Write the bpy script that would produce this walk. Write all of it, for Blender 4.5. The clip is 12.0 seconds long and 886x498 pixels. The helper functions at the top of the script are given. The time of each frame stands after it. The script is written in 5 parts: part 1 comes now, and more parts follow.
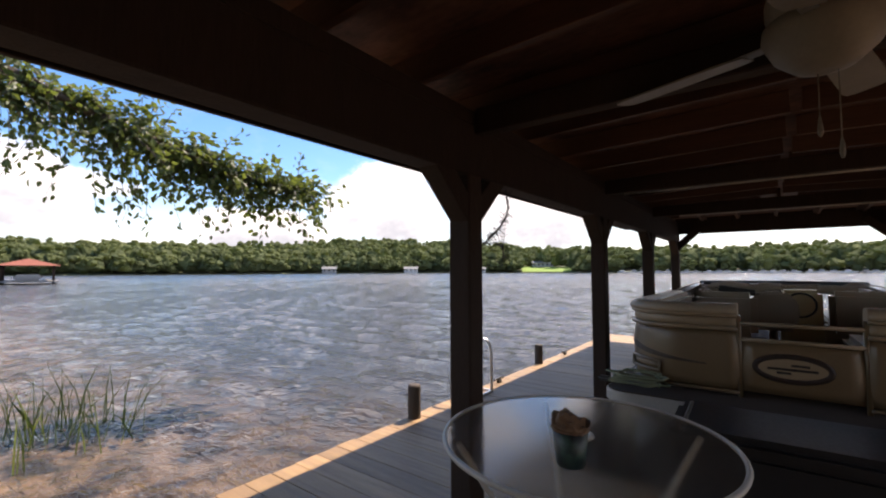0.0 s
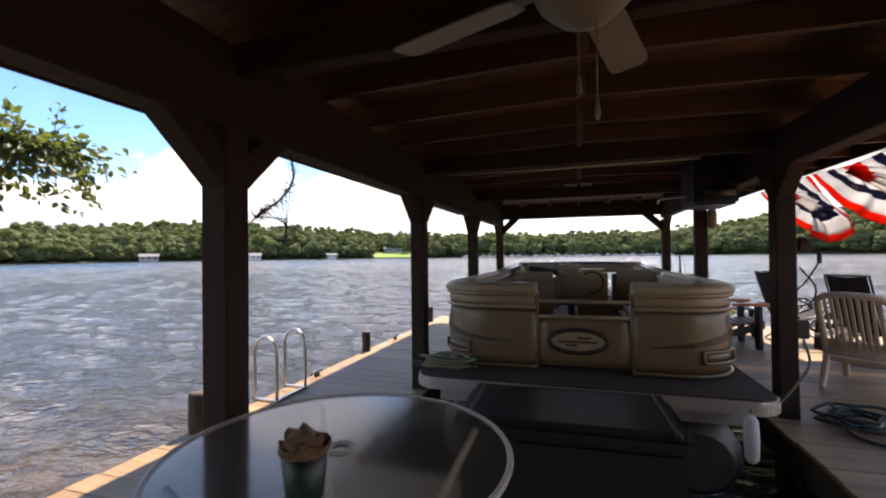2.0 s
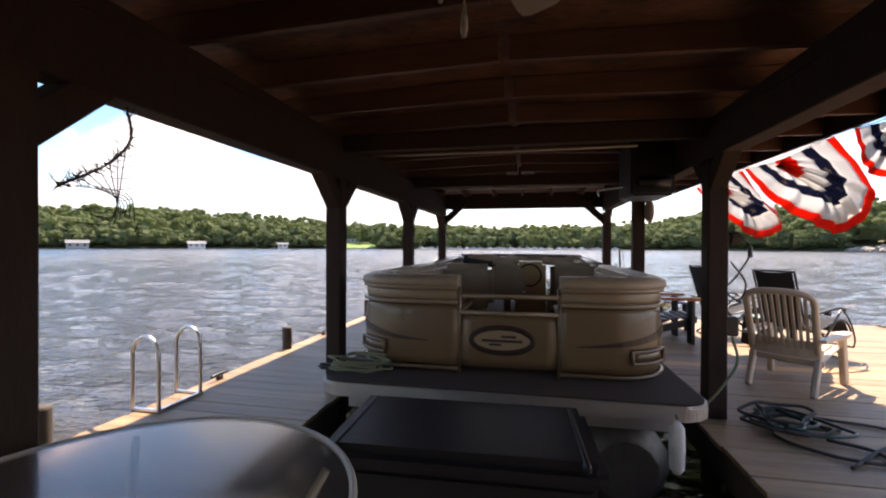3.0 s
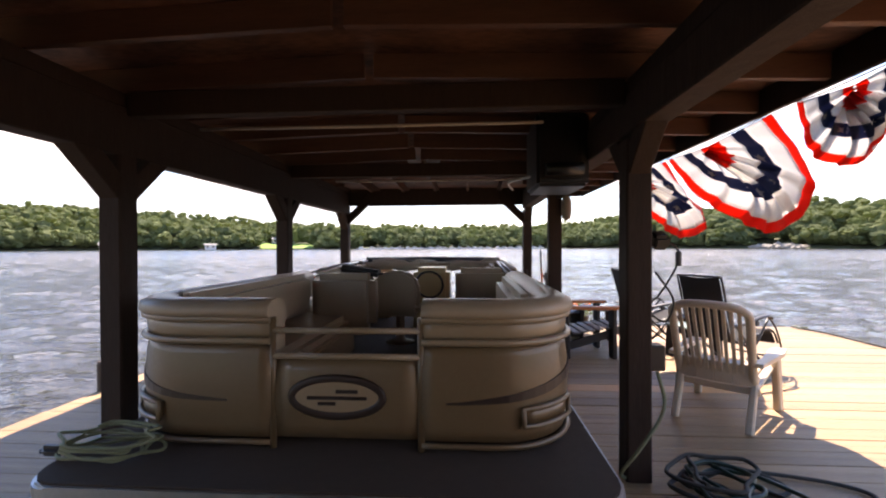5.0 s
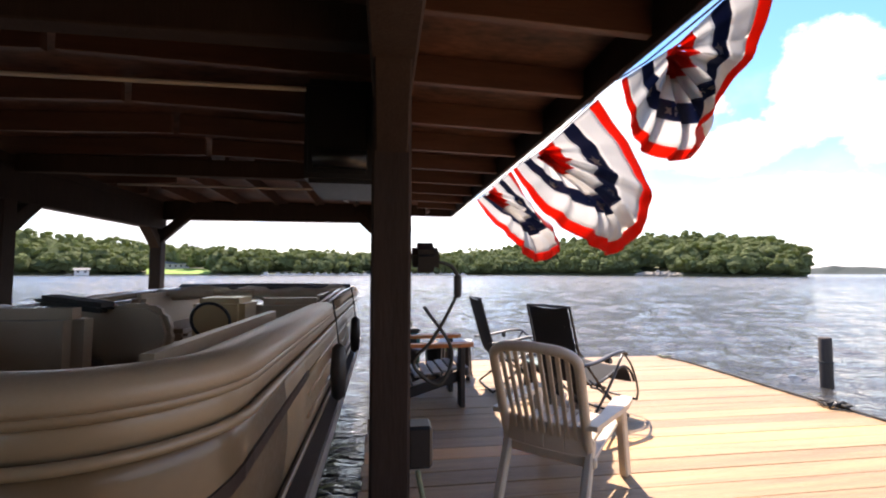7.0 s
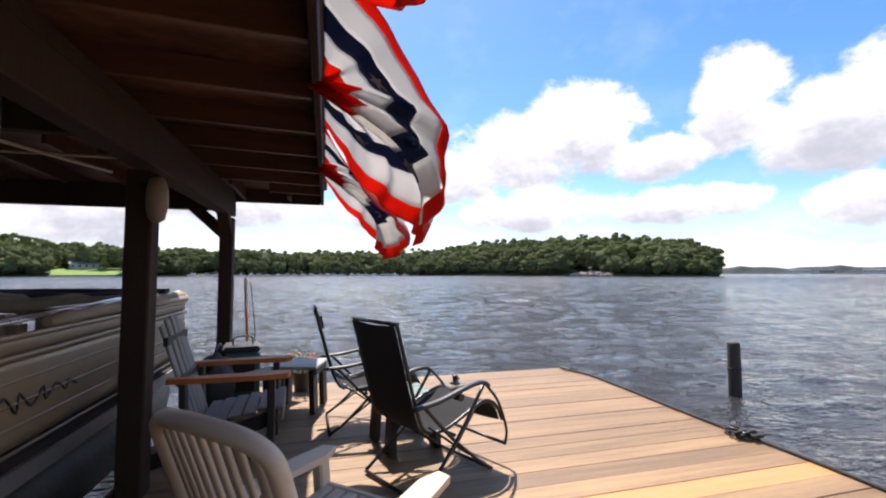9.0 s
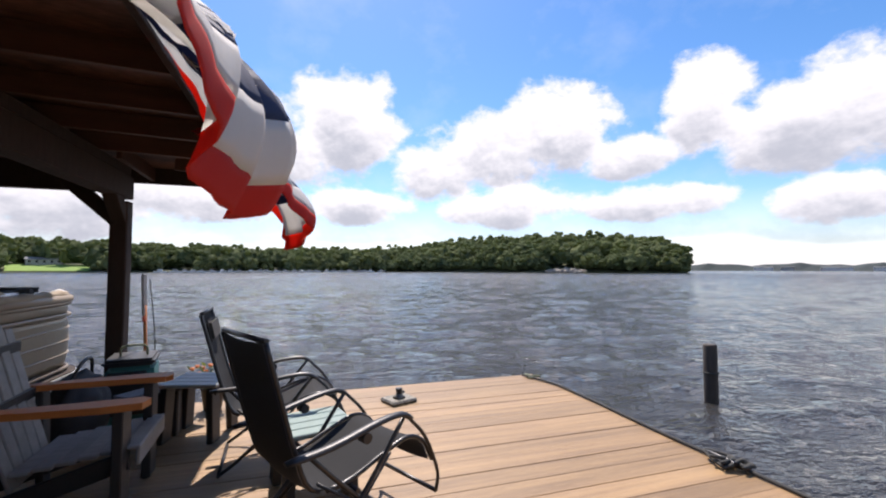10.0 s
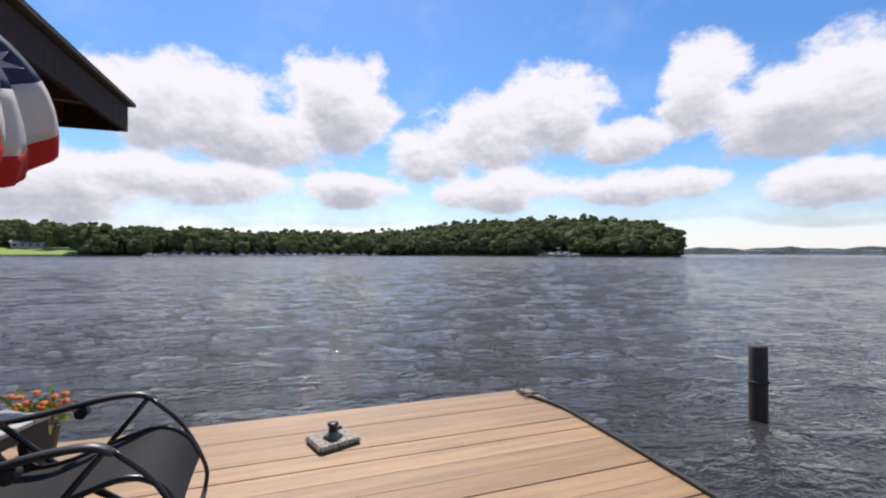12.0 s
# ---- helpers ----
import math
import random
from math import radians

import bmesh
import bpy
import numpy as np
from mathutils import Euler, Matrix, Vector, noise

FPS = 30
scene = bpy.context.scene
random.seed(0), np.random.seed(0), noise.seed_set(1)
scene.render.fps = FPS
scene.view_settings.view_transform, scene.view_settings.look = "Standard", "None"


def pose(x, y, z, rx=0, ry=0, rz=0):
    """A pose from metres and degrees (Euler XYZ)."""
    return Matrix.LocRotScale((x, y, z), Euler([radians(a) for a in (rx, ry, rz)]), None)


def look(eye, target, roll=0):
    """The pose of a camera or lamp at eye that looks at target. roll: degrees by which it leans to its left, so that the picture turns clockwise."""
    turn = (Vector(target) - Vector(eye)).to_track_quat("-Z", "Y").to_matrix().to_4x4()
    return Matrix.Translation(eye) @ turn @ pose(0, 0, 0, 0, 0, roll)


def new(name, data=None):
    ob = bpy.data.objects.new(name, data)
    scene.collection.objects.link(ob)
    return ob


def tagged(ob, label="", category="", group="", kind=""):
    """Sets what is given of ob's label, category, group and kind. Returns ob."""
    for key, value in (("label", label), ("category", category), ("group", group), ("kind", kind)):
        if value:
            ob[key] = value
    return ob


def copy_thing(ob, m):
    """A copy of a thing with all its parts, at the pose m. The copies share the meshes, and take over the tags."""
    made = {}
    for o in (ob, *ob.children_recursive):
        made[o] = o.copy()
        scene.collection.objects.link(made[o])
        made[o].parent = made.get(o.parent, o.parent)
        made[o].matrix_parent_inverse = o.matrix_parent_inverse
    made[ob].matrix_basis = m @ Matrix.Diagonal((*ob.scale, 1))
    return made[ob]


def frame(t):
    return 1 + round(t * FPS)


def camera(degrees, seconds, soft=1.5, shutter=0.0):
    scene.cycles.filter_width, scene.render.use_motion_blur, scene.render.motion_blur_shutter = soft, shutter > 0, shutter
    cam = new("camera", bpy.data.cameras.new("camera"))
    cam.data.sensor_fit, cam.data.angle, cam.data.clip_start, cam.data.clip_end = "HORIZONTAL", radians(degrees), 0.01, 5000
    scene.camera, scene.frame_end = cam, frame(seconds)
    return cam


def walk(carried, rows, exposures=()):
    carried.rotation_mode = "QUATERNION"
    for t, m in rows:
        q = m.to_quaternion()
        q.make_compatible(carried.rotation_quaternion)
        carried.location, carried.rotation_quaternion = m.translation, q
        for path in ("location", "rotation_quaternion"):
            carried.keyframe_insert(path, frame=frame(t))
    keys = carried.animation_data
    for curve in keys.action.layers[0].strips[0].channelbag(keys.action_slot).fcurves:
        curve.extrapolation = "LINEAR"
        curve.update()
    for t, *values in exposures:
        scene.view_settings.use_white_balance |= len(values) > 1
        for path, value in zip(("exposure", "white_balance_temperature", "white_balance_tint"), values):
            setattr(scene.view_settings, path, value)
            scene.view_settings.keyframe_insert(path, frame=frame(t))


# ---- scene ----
cam = camera(91.9, 12.0, soft=2.1)
PATH = [
    (0, (-0.191, -1.741, 1.397), (-1.389, -0.143, 1.496), -0.2),
    (0.5, (-0.145, -1.669, 1.399), (-1.238, 0.004, 1.482), 0.2),
    (1, (-0.091, -1.573, 1.393), (-1.051, 0.18, 1.461), -0.2),
    (1.5, (-0.071, -1.431, 1.38), (-0.852, 0.41, 1.429), -0.3),
    (2, (-0.045, -1.228, 1.36), (-0.641, 0.681, 1.388), -0.7),
    (2.5, (0.047, -0.98, 1.347), (-0.43, 0.963, 1.352), -0.4),
    (3, (0.15, -0.745, 1.335), (-0.247, 1.216, 1.323), 0.2),
    (5, (0.607, 0.389, 1.38), (0.479, 2.385, 1.366), -0.2),
    (5.5, (0.837, 0.625, 1.34), (0.786, 2.624, 1.365), 0.2),
    (6, (1.091, 0.845, 1.355), (1.122, 2.844, 1.408), 0.3),
    (6.5, (1.282, 1.133, 1.337), (1.451, 3.124, 1.428), 0.2),
    (7, (1.564, 1.375, 1.353), (1.831, 3.354, 1.462), 0.1),
    (9, (2.716, 2.358, 1.359), (3.24, 4.285, 1.47), 0.0),
    (9.5, (2.964, 2.678, 1.361), (3.555, 4.585, 1.466), 0.1),
    (10, (3.251, 2.975, 1.349), (3.877, 4.872, 1.444), 0.1),
    (10.5, (3.462, 3.292, 1.314), (4.108, 5.184, 1.387), 0.2),
    (11, (3.624, 3.59, 1.318), (4.287, 5.477, 1.361), 0.2),
    (11.5, (3.809, 3.952, 1.315), (4.478, 5.837, 1.339), 0.0),
    (12, (3.967, 4.304, 1.301), (4.62, 6.194, 1.32), 0.1),
]
walk(cam, [(t, look(eye, target, roll)) for t, eye, target, roll in PATH],
     exposures=[(0, 1.26, 7100, 20), (2.5, 1.64, 7150, 20), (5.0, 2.05, 7200, 24), (6.5, 1.95, 7050, 22), (7.5, 1.52, 6800, 20), (9.0, 0.94, 6500, 18), (10.5, 0.68, 6450, 18), (12, 0.5, 6350, 17)])

# ---- sky, sun ----
SUN_AZ, SUN_EL = 3.0, 57.0   # degrees, east of the dock's axis and above the horizon
world = bpy.data.worlds.new("sky")
scene.world = world
world.use_nodes = True


def node(tree, kind, **values):
    n = tree.nodes.new(kind)
    for key, value in values.items():
        if key == "op":
            n.operation = value
        elif key == "blend":
            n.blend_type = value
        elif key.startswith("i"):
            n.inputs[int(key[1:])].default_value = value
    return n


def calc(tree, op, a, b=None, c=None):
    n = tree.nodes.new("ShaderNodeMath")
    n.operation = op
    for i, v in enumerate((a, b, c)):
        if v is None:
            continue
        if isinstance(v, (int, float)):
            n.inputs[i].default_value = v
        else:
            tree.links.new(v, n.inputs[i])
    return n.outputs[0]


def build_sky():
    t = world.node_tree
    back = t.nodes["Background"]
    air = t.nodes.new("ShaderNodeTexSky")
    air.sky_type, air.sun_disc = "NISHITA", False
    air.sun_elevation, air.sun_rotation = radians(SUN_EL), radians(SUN_AZ)
    air.dust_density, air.ozone_density = 0.3, 3.0
    coord = t.nodes.new("ShaderNodeTexCoord")
    sep = t.nodes.new("ShaderNodeSeparateXYZ")
    t.links.new(coord.outputs["Generated"], sep.inputs[0])
    az = calc(t, "MULTIPLY", calc(t, "ARCTAN2", sep.outputs[0], sep.outputs[1]), 57.2958)
    el = calc(t, "MULTIPLY", calc(t, "ARCSINE", sep.outputs[2]), 57.2958)
    flat = t.nodes.new("ShaderNodeCombineXYZ")
    t.links.new(calc(t, "MULTIPLY", az, 0.1), flat.inputs[0])
    t.links.new(calc(t, "MULTIPLY", el, 0.14), flat.inputs[1])

    def fbm(scale, detail, shift, rough=0.6):
        n = t.nodes.new("ShaderNodeTexNoise")
        n.inputs["Scale"].default_value, n.inputs["Detail"].default_value = scale, detail
        n.inputs["Roughness"].default_value = rough
        add = node(t, "ShaderNodeVectorMath", op="ADD")
        add.inputs[1].default_value = shift
        t.links.new(flat.outputs[0], add.inputs[0])
        t.links.new(add.outputs[0], n.inputs["Vector"])
        return n.outputs[0]

    # cumulus banks: azimuth, elevation, half width, half height in degrees
    banks = [(-11, 16, 11, 5.5), (5.5, 18, 6.5, 6.5), (24, 15.5, 8, 4.5), (33, 18, 7, 5.5), (50, 18.5, 4.5, 5), (58, 14.5, 8, 4),
             (66, 16, 9, 5), (88, 15, 14, 6), (-12, 8, 13, 2.6), (7, 8, 7, 2.4), (28, 8, 9, 2.6), (44, 8, 8, 2.2), (62, 7, 6, 2.2), (17, 13, 7, 3.5), (-2, 14, 6, 4), (42, 13.5, 5, 2.5), (75, 8, 8, 3),
             (-84, 8, 9, 4), (-60, 5, 8, 2.6), (-44, 9, 8, 5), (-25, 7, 10, 4), (-34, 20, 8, 3), (-110, 15, 16, 7), (130, 20, 25, 9), (-160, 22, 30, 9)]
    field, weight, height = -3.0, 0.0, 0.0
    for a, e, w, h in banks:
        u = calc(t, "DIVIDE", calc(t, "SUBTRACT", az, a), w)
        v = calc(t, "DIVIDE", calc(t, "SUBTRACT", el, e), h)
        q = calc(t, "SUBTRACT", 1.0, calc(t, "ADD", calc(t, "MULTIPLY", u, u), calc(t, "MULTIPLY", v, v)))
        share = calc(t, "EXPONENT", calc(t, "MULTIPLY", q, 3.0))
        weight = calc(t, "ADD", weight, share)
        height = calc(t, "ADD", height, calc(t, "MULTIPLY", v, share))
        field = calc(t, "SMOOTH_MAX", field, q, 0.5)
    height = calc(t, "DIVIDE", height, calc(t, "ADD", weight, 0.0001))
    field = calc(t, "ADD", calc(t, "MAXIMUM", field, -1.5), 0.5)
    puff, puff_up = fbm(1.6, 8, (3.1, 1.7, 0.4)), fbm(1.6, 4, (3.13, 1.78, 0.4))
    dens = calc(t, "ADD", field, calc(t, "MULTIPLY", calc(t, "SUBTRACT", puff, 0.47), 3.6))
    haze = calc(t, "MULTIPLY", calc(t, "SUBTRACT", 1.0, calc(t, "MINIMUM", calc(t, "DIVIDE", calc(t, "MAXIMUM", el, 0.0), 9.0), 1.0)), 0.85)
    wisp = calc(t, "MULTIPLY", calc(t, "MAXIMUM", calc(t, "SUBTRACT", fbm(0.8, 6, (8, 2, 5)), 0.5), 0.0), 0.6)
    soft = node(t, "ShaderNodeMapRange")
    soft.interpolation_type = "SMOOTHSTEP"
    t.links.new(dens, soft.inputs[0])
    soft.inputs[1].default_value, soft.inputs[2].default_value = 0.15, 0.95
    cover = calc(t, "MINIMUM", calc(t, "MAXIMUM", soft.outputs[0], calc(t, "ADD", haze, wisp)), 1.0)
    # thick middles are greyer than the bright rims
    thick = node(t, "ShaderNodeMapRange")
    thick.interpolation_type = "SMOOTHSTEP"
    low = calc(t, "SUBTRACT", calc(t, "MULTIPLY", dens, 0.55), calc(t, "MULTIPLY", height, 1.1))
    t.links.new(calc(t, "ADD", low, calc(t, "MULTIPLY", calc(t, "SUBTRACT", puff_up, puff), 3.0)), thick.inputs[0])
    thick.inputs[1].default_value, thick.inputs[2].default_value = 0.3, 1.75
    tone = node(t, "ShaderNodeMix")
    tone.data_type = "RGBA"
    t.links.new(thick.outputs[0], tone.inputs[0])
    tone.inputs[6].default_value, tone.inputs[7].default_value = (7.7, 7.7, 7.8, 1), (4.0, 4.25, 4.7, 1)
    mix = node(t, "ShaderNodeMix")
    mix.data_type = "RGBA"
    t.links.new(cover, mix.inputs[0])
    rich = t.nodes.new("ShaderNodeHueSaturation")
    rich.inputs["Saturation"].default_value, rich.inputs["Value"].default_value = 1.25, 1.25
    t.links.new(air.outputs[0], rich.inputs["Color"])
    t.links.new(rich.outputs[0], mix.inputs[6])
    t.links.new(tone.outputs[2], mix.inputs[7])
    t.links.new(mix.outputs[2], back.inputs[0])
    back.inputs[1].default_value = 0.085


build_sky()
sun = new("sun", bpy.data.lights.new("sun", "SUN"))
sun.data.energy, sun.data.angle, sun.data.color = 4.2, radians(0.55), (1.0, 0.93, 0.82)
_a, _e = radians(SUN_AZ), radians(SUN_EL)
sun.matrix_world = look((0, 0, 40), (-math.sin(_a) * math.cos(_e), -math.cos(_a) * math.cos(_e), 40 - math.sin(_e)))


# ---- materials ----
def material(name, colour, rough=0.6, metal=0.0, second=None, scale=6.0, stretch=(1, 1, 1), bump=0.0, fine=60.0, spread=0.0, clear=0.0, detail=6.0, contrast=0.3):
    """A surface with a broad and a fine variation; spread: how much the pieces differ from one another."""
    m = bpy.data.materials.new(name)
    m.use_nodes = True
    t = m.node_tree
    p = t.nodes["Principled BSDF"]
    p.inputs["Metallic"].default_value = metal
    p.inputs["Coat Weight"].default_value = clear
    coord = t.nodes.new("ShaderNodeTexCoord")
    mapping = t.nodes.new("ShaderNodeMapping")
    mapping.inputs["Scale"].default_value = stretch
    t.links.new(coord.outputs["Object"], mapping.inputs[0])
    info = t.nodes.new("ShaderNodeObjectInfo")
    shift = node(t, "ShaderNodeVectorMath", op="ADD")
    far = node(t, "ShaderNodeVectorMath", op="SCALE")
    far.inputs[0].default_value = (17, 23, 31)
    t.links.new(info.outputs["Random"], far.inputs["Scale"])
    t.links.new(mapping.outputs[0], shift.inputs[0])
    t.links.new(far.outputs[0], shift.inputs[1])
    broad, grain = t.nodes.new("ShaderNodeTexNoise"), t.nodes.new("ShaderNodeTexNoise")
    broad.inputs["Scale"].default_value, broad.inputs["Detail"].default_value = scale, detail
    grain.inputs["Scale"].default_value, grain.inputs["Detail"].default_value = fine, 4
    for n in (broad, grain):
        t.links.new(shift.outputs[0], n.inputs["Vector"])
    ramp = node(t, "ShaderNodeMapRange")
    ramp.inputs[1].default_value, ramp.inputs[2].default_value = 0.5 - contrast, 0.5 + contrast
    t.links.new(calc(t, "ADD", calc(t, "MULTIPLY", broad.outputs[0], 0.65), calc(t, "MULTIPLY", grain.outputs[0], 0.35)), ramp.inputs[0])
    second = second or tuple(c * 0.78 for c in colour)
    mix = node(t, "ShaderNodeMix")
    mix.data_type = "RGBA"
    t.links.new(ramp.outputs[0], mix.inputs[0])
    mix.inputs[6].default_value, mix.inputs[7].default_value = (*second, 1), (*colour, 1)
    out = mix.outputs[2]
    if spread:
        hsv = t.nodes.new("ShaderNodeHueSaturation")
        t.links.new(calc(t, "ADD", 1 - spread, calc(t, "MULTIPLY", info.outputs["Random"], 2 * spread)), hsv.inputs["Value"])
        t.links.new(out, hsv.inputs["Color"])
        out = hsv.outputs[0]
    t.links.new(out, p.inputs["Base Color"])
    r = node(t, "ShaderNodeMapRange")
    r.inputs[3].default_value, r.inputs[4].default_value = min(1, rough + 0.1), max(0.03, rough - 0.1)
    t.links.new(grain.outputs[0], r.inputs[0])
    t.links.new(r.outputs[0], p.inputs["Roughness"])
    if bump:
        b = t.nodes.new("ShaderNodeBump")
        b.inputs["Strength"].default_value, b.inputs["Distance"].default_value = 0.6, bump
        t.links.new(calc(t, "ADD", broad.outputs[0], calc(t, "MULTIPLY", grain.outputs[0], 0.5)), b.inputs["Height"])
        t.links.new(b.outputs[0], p.inputs["Normal"])
    return m


M = dict(
    deck=material("weathered_deck", (0.39, 0.245, 0.112), 0.55, second=(0.19, 0.115, 0.058), scale=2.2, stretch=(0.45, 8, 8), fine=30, bump=0.006, spread=0.2, contrast=0.2),
    new_board=material("fresh_board", (0.66, 0.34, 0.12), 0.5, second=(0.52, 0.25, 0.085), scale=2.2, stretch=(0.5, 7, 7), fine=26, bump=0.003),
    edge_board=material("edge_board", (0.50, 0.33, 0.18), 0.55, second=(0.33, 0.2, 0.1), scale=2.2, stretch=(7, 0.5, 7), fine=26, bump=0.004, spread=0.15),
    under=material("wet_framing", (0.06, 0.045, 0.03), 0.7, scale=3, bump=0.004),
    timber=material("dark_timber", (0.036, 0.018, 0.011), 0.85, second=(0.016, 0.008, 0.005), scale=3, stretch=(5, 5, 0.6), fine=22, bump=0.006, spread=0.15),
    rafter=material("rafter_wood", (0.12, 0.055, 0.034), 0.55, second=(0.045, 0.02, 0.013), scale=3, stretch=(0.6, 5, 5), fine=22, bump=0.005, spread=0.25),
    sheath=material("roof_sheathing", (0.145, 0.062, 0.037), 0.65, second=(0.028, 0.012, 0.008), scale=2.6, stretch=(1, 2.2, 2), fine=14, bump=0.006, contrast=0.14),
    shingle=material("asphalt_shingles", (0.09, 0.075, 0.065), 0.9, scale=9, fine=80, bump=0.006),
    conduit=material("pale_tube_finish", (0.55, 0.52, 0.47), 0.45, second=(0.4, 0.36, 0.3), scale=4),
    pile=material("creosote_pile", (0.085, 0.062, 0.045), 0.75, second=(0.03, 0.023, 0.018), scale=4, stretch=(5, 5, 0.7), fine=20, bump=0.008),
    steel=material("brushed_aluminium", (0.72, 0.72, 0.72), 0.3, 1.0, scale=20, fine=90),
    dullmetal=material("dull_aluminium", (0.55, 0.55, 0.54), 0.42, 0.9, scale=10),
    # aluminium darkened to stand for the shadow under the boat
    pontoon=material("shaded_aluminium", (0.16, 0.15, 0.14), 0.55, 0.7, second=(0.07, 0.065, 0.055), scale=3, fine=30),
    black=material("black_plastic", (0.018, 0.018, 0.02), 0.45, scale=8, bump=0.001),
    blackmetal=material("black_tube", (0.014, 0.014, 0.016), 0.35, scale=12),
    mesh_cloth=material("black_mesh_cloth", (0.016, 0.017, 0.019), 0.85, second=(0.01, 0.01, 0.011), scale=30, fine=220, bump=0.001),
    resin=material("cream_resin", (0.62, 0.53, 0.41), 0.45, second=(0.5, 0.41, 0.3), scale=5, fine=40, bump=0.001),
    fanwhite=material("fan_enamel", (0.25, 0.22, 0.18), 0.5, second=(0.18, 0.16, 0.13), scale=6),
    glassy=None,
    vinyl=material("cream_vinyl", (0.36, 0.28, 0.195), 0.45, second=(0.3, 0.23, 0.155), scale=4, fine=120, bump=0.001, clear=0.1),
    skin=material("boat_panel", (0.155, 0.104, 0.055), 0.42, second=(0.125, 0.082, 0.042), scale=1.6, fine=40, clear=0.3),
    skin_pale=material("boat_panel_pale", (0.29, 0.215, 0.135), 0.42, second=(0.24, 0.175, 0.108), scale=1.6, fine=40, clear=0.3),
    decal=material("dark_decal", (0.035, 0.022, 0.018), 0.4, scale=6),
    carpet=material("boat_carpet", (0.05, 0.035, 0.026), 0.95, scale=20, fine=200, bump=0.003),
    canvas=material("tan_canvas", (0.42, 0.34, 0.24), 0.85, second=(0.26, 0.2, 0.14), scale=5, fine=160, bump=0.006),
    canvas_dark=material("dark_canvas", (0.035, 0.033, 0.032), 0.85, second=(0.02, 0.02, 0.02), scale=5, fine=160, bump=0.006),
    tan=material("console_gelcoat", (0.52, 0.39, 0.2), 0.35, scale=3, clear=0.3),
    orange_wood=material("varnished_arm", (0.55, 0.19, 0.045), 0.55, second=(0.38, 0.12, 0.03), scale=3, stretch=(1, 6, 6), fine=20, bump=0.002),
    grey_wood=material("weathered_grey_slat", (0.27, 0.26, 0.25), 0.65, second=(0.16, 0.155, 0.15), scale=3, stretch=(1, 6, 6), fine=24, bump=0.004, spread=0.1),
    dark_wood=material("dark_chair_leg", (0.022, 0.02, 0.02), 0.55, scale=4, bump=0.003),
    teal=material("teal_plastic", (0.04, 0.2, 0.19), 0.45, second=(0.03, 0.13, 0.13), scale=5, bump=0.002),
    greentop=material("green_grey_top", (0.24, 0.32, 0.29), 0.5, second=(0.15, 0.22, 0.2), scale=5, fine=40, bump=0.002),
    paletop=material("pale_slat_top", (0.42, 0.44, 0.41), 0.55, second=(0.3, 0.32, 0.3), scale=5, fine=40, bump=0.002),
    rope=material("dark_rope", (0.05, 0.05, 0.045), 0.85, scale=40, fine=200, bump=0.004),
    rope_pale=material("pale_rope", (0.2, 0.22, 0.13), 0.85, scale=40, fine=200, bump=0.004),
    hose=material("green_hose", (0.012, 0.045, 0.032), 0.4, scale=10),
    red=material("red_bunting", (0.62, 0.045, 0.03), 0.75, second=(0.5, 0.03, 0.022), scale=5, fine=140, bump=0.002),
    white=material("white_bunting", (0.78, 0.77, 0.75), 0.75, second=(0.68, 0.66, 0.63), scale=5, fine=140, bump=0.002),
    blue=material("navy_bunting", (0.035, 0.055, 0.13), 0.75, second=(0.022, 0.035, 0.09), scale=5, fine=140, bump=0.002),
    leaf=material("leaf", (0.06, 0.082, 0.018), 0.5, second=(0.03, 0.05, 0.012), scale=2, fine=20),
    bark=material("bark", (0.1, 0.075, 0.055), 0.85, scale=9, stretch=(4, 4, 1), fine=40, bump=0.02),
    # the blue-grey tone carries the haze over the distant shore
    far_woods=material("distant_woods_hazed", (0.05, 0.062, 0.066), 0.9, second=(0.03, 0.045, 0.035), scale=0.02, fine=0.2),
    lawn=material("lawn", (0.20, 0.30, 0.05), 0.9, second=(0.14, 0.24, 0.04), scale=0.05, fine=0.6),
    bank=material("shore_bank", (0.085, 0.09, 0.04), 0.95, second=(0.045, 0.06, 0.022), scale=0.06, fine=0.8, bump=0.1),
    rock=material("pale_rock", (0.42, 0.37, 0.31), 0.85, second=(0.26, 0.23, 0.19), scale=0.4, fine=3, bump=0.1),
    wall_white=material("white_siding", (0.75, 0.74, 0.71), 0.7, scale=0.6),
    wall_grey=material("grey_siding", (0.4, 0.4, 0.39), 0.7, scale=0.6),
    roof_red=material("red_brown_roof", (0.30, 0.10, 0.06), 0.8, second=(0.2, 0.06, 0.04), scale=1.0),
    roof_grey=material("grey_roof", (0.2, 0.2, 0.2), 0.85, scale=0.6),
    pane=material("dark_pane", (0.02, 0.025, 0.03), 0.1, scale=2),
    flower=material("orange_petals", (0.75, 0.13, 0.02), 0.6, second=(0.7, 0.25, 0.03), scale=30),
    terracotta=material("dark_pot", (0.05, 0.04, 0.035), 0.6, scale=8),
    soil=material("brown_crumble", (0.24, 0.14, 0.08), 0.9, second=(0.12, 0.07, 0.04), scale=18, fine=60, bump=0.02),
    cup=material("green_print_cup", (0.035, 0.075, 0.06), 0.4, second=(0.012, 0.018, 0.024), scale=14, fine=30, contrast=0.08),
    bronze=material("mottled_bronze", (0.28, 0.25, 0.19), 0.5, 0.3, second=(0.03, 0.03, 0.028), scale=45, fine=90, bump=0.004, contrast=0.1),
    orange_plastic=material("oar_red", (0.6, 0.08, 0.04), 0.5, scale=6),
    twine=material("net_twine", (0.03, 0.03, 0.028), 0.8, scale=20),
    bag=material("black_bag_cloth", (0.02, 0.02, 0.022), 0.8, second=(0.035, 0.035, 0.04), scale=6, fine=120, bump=0.01),
)


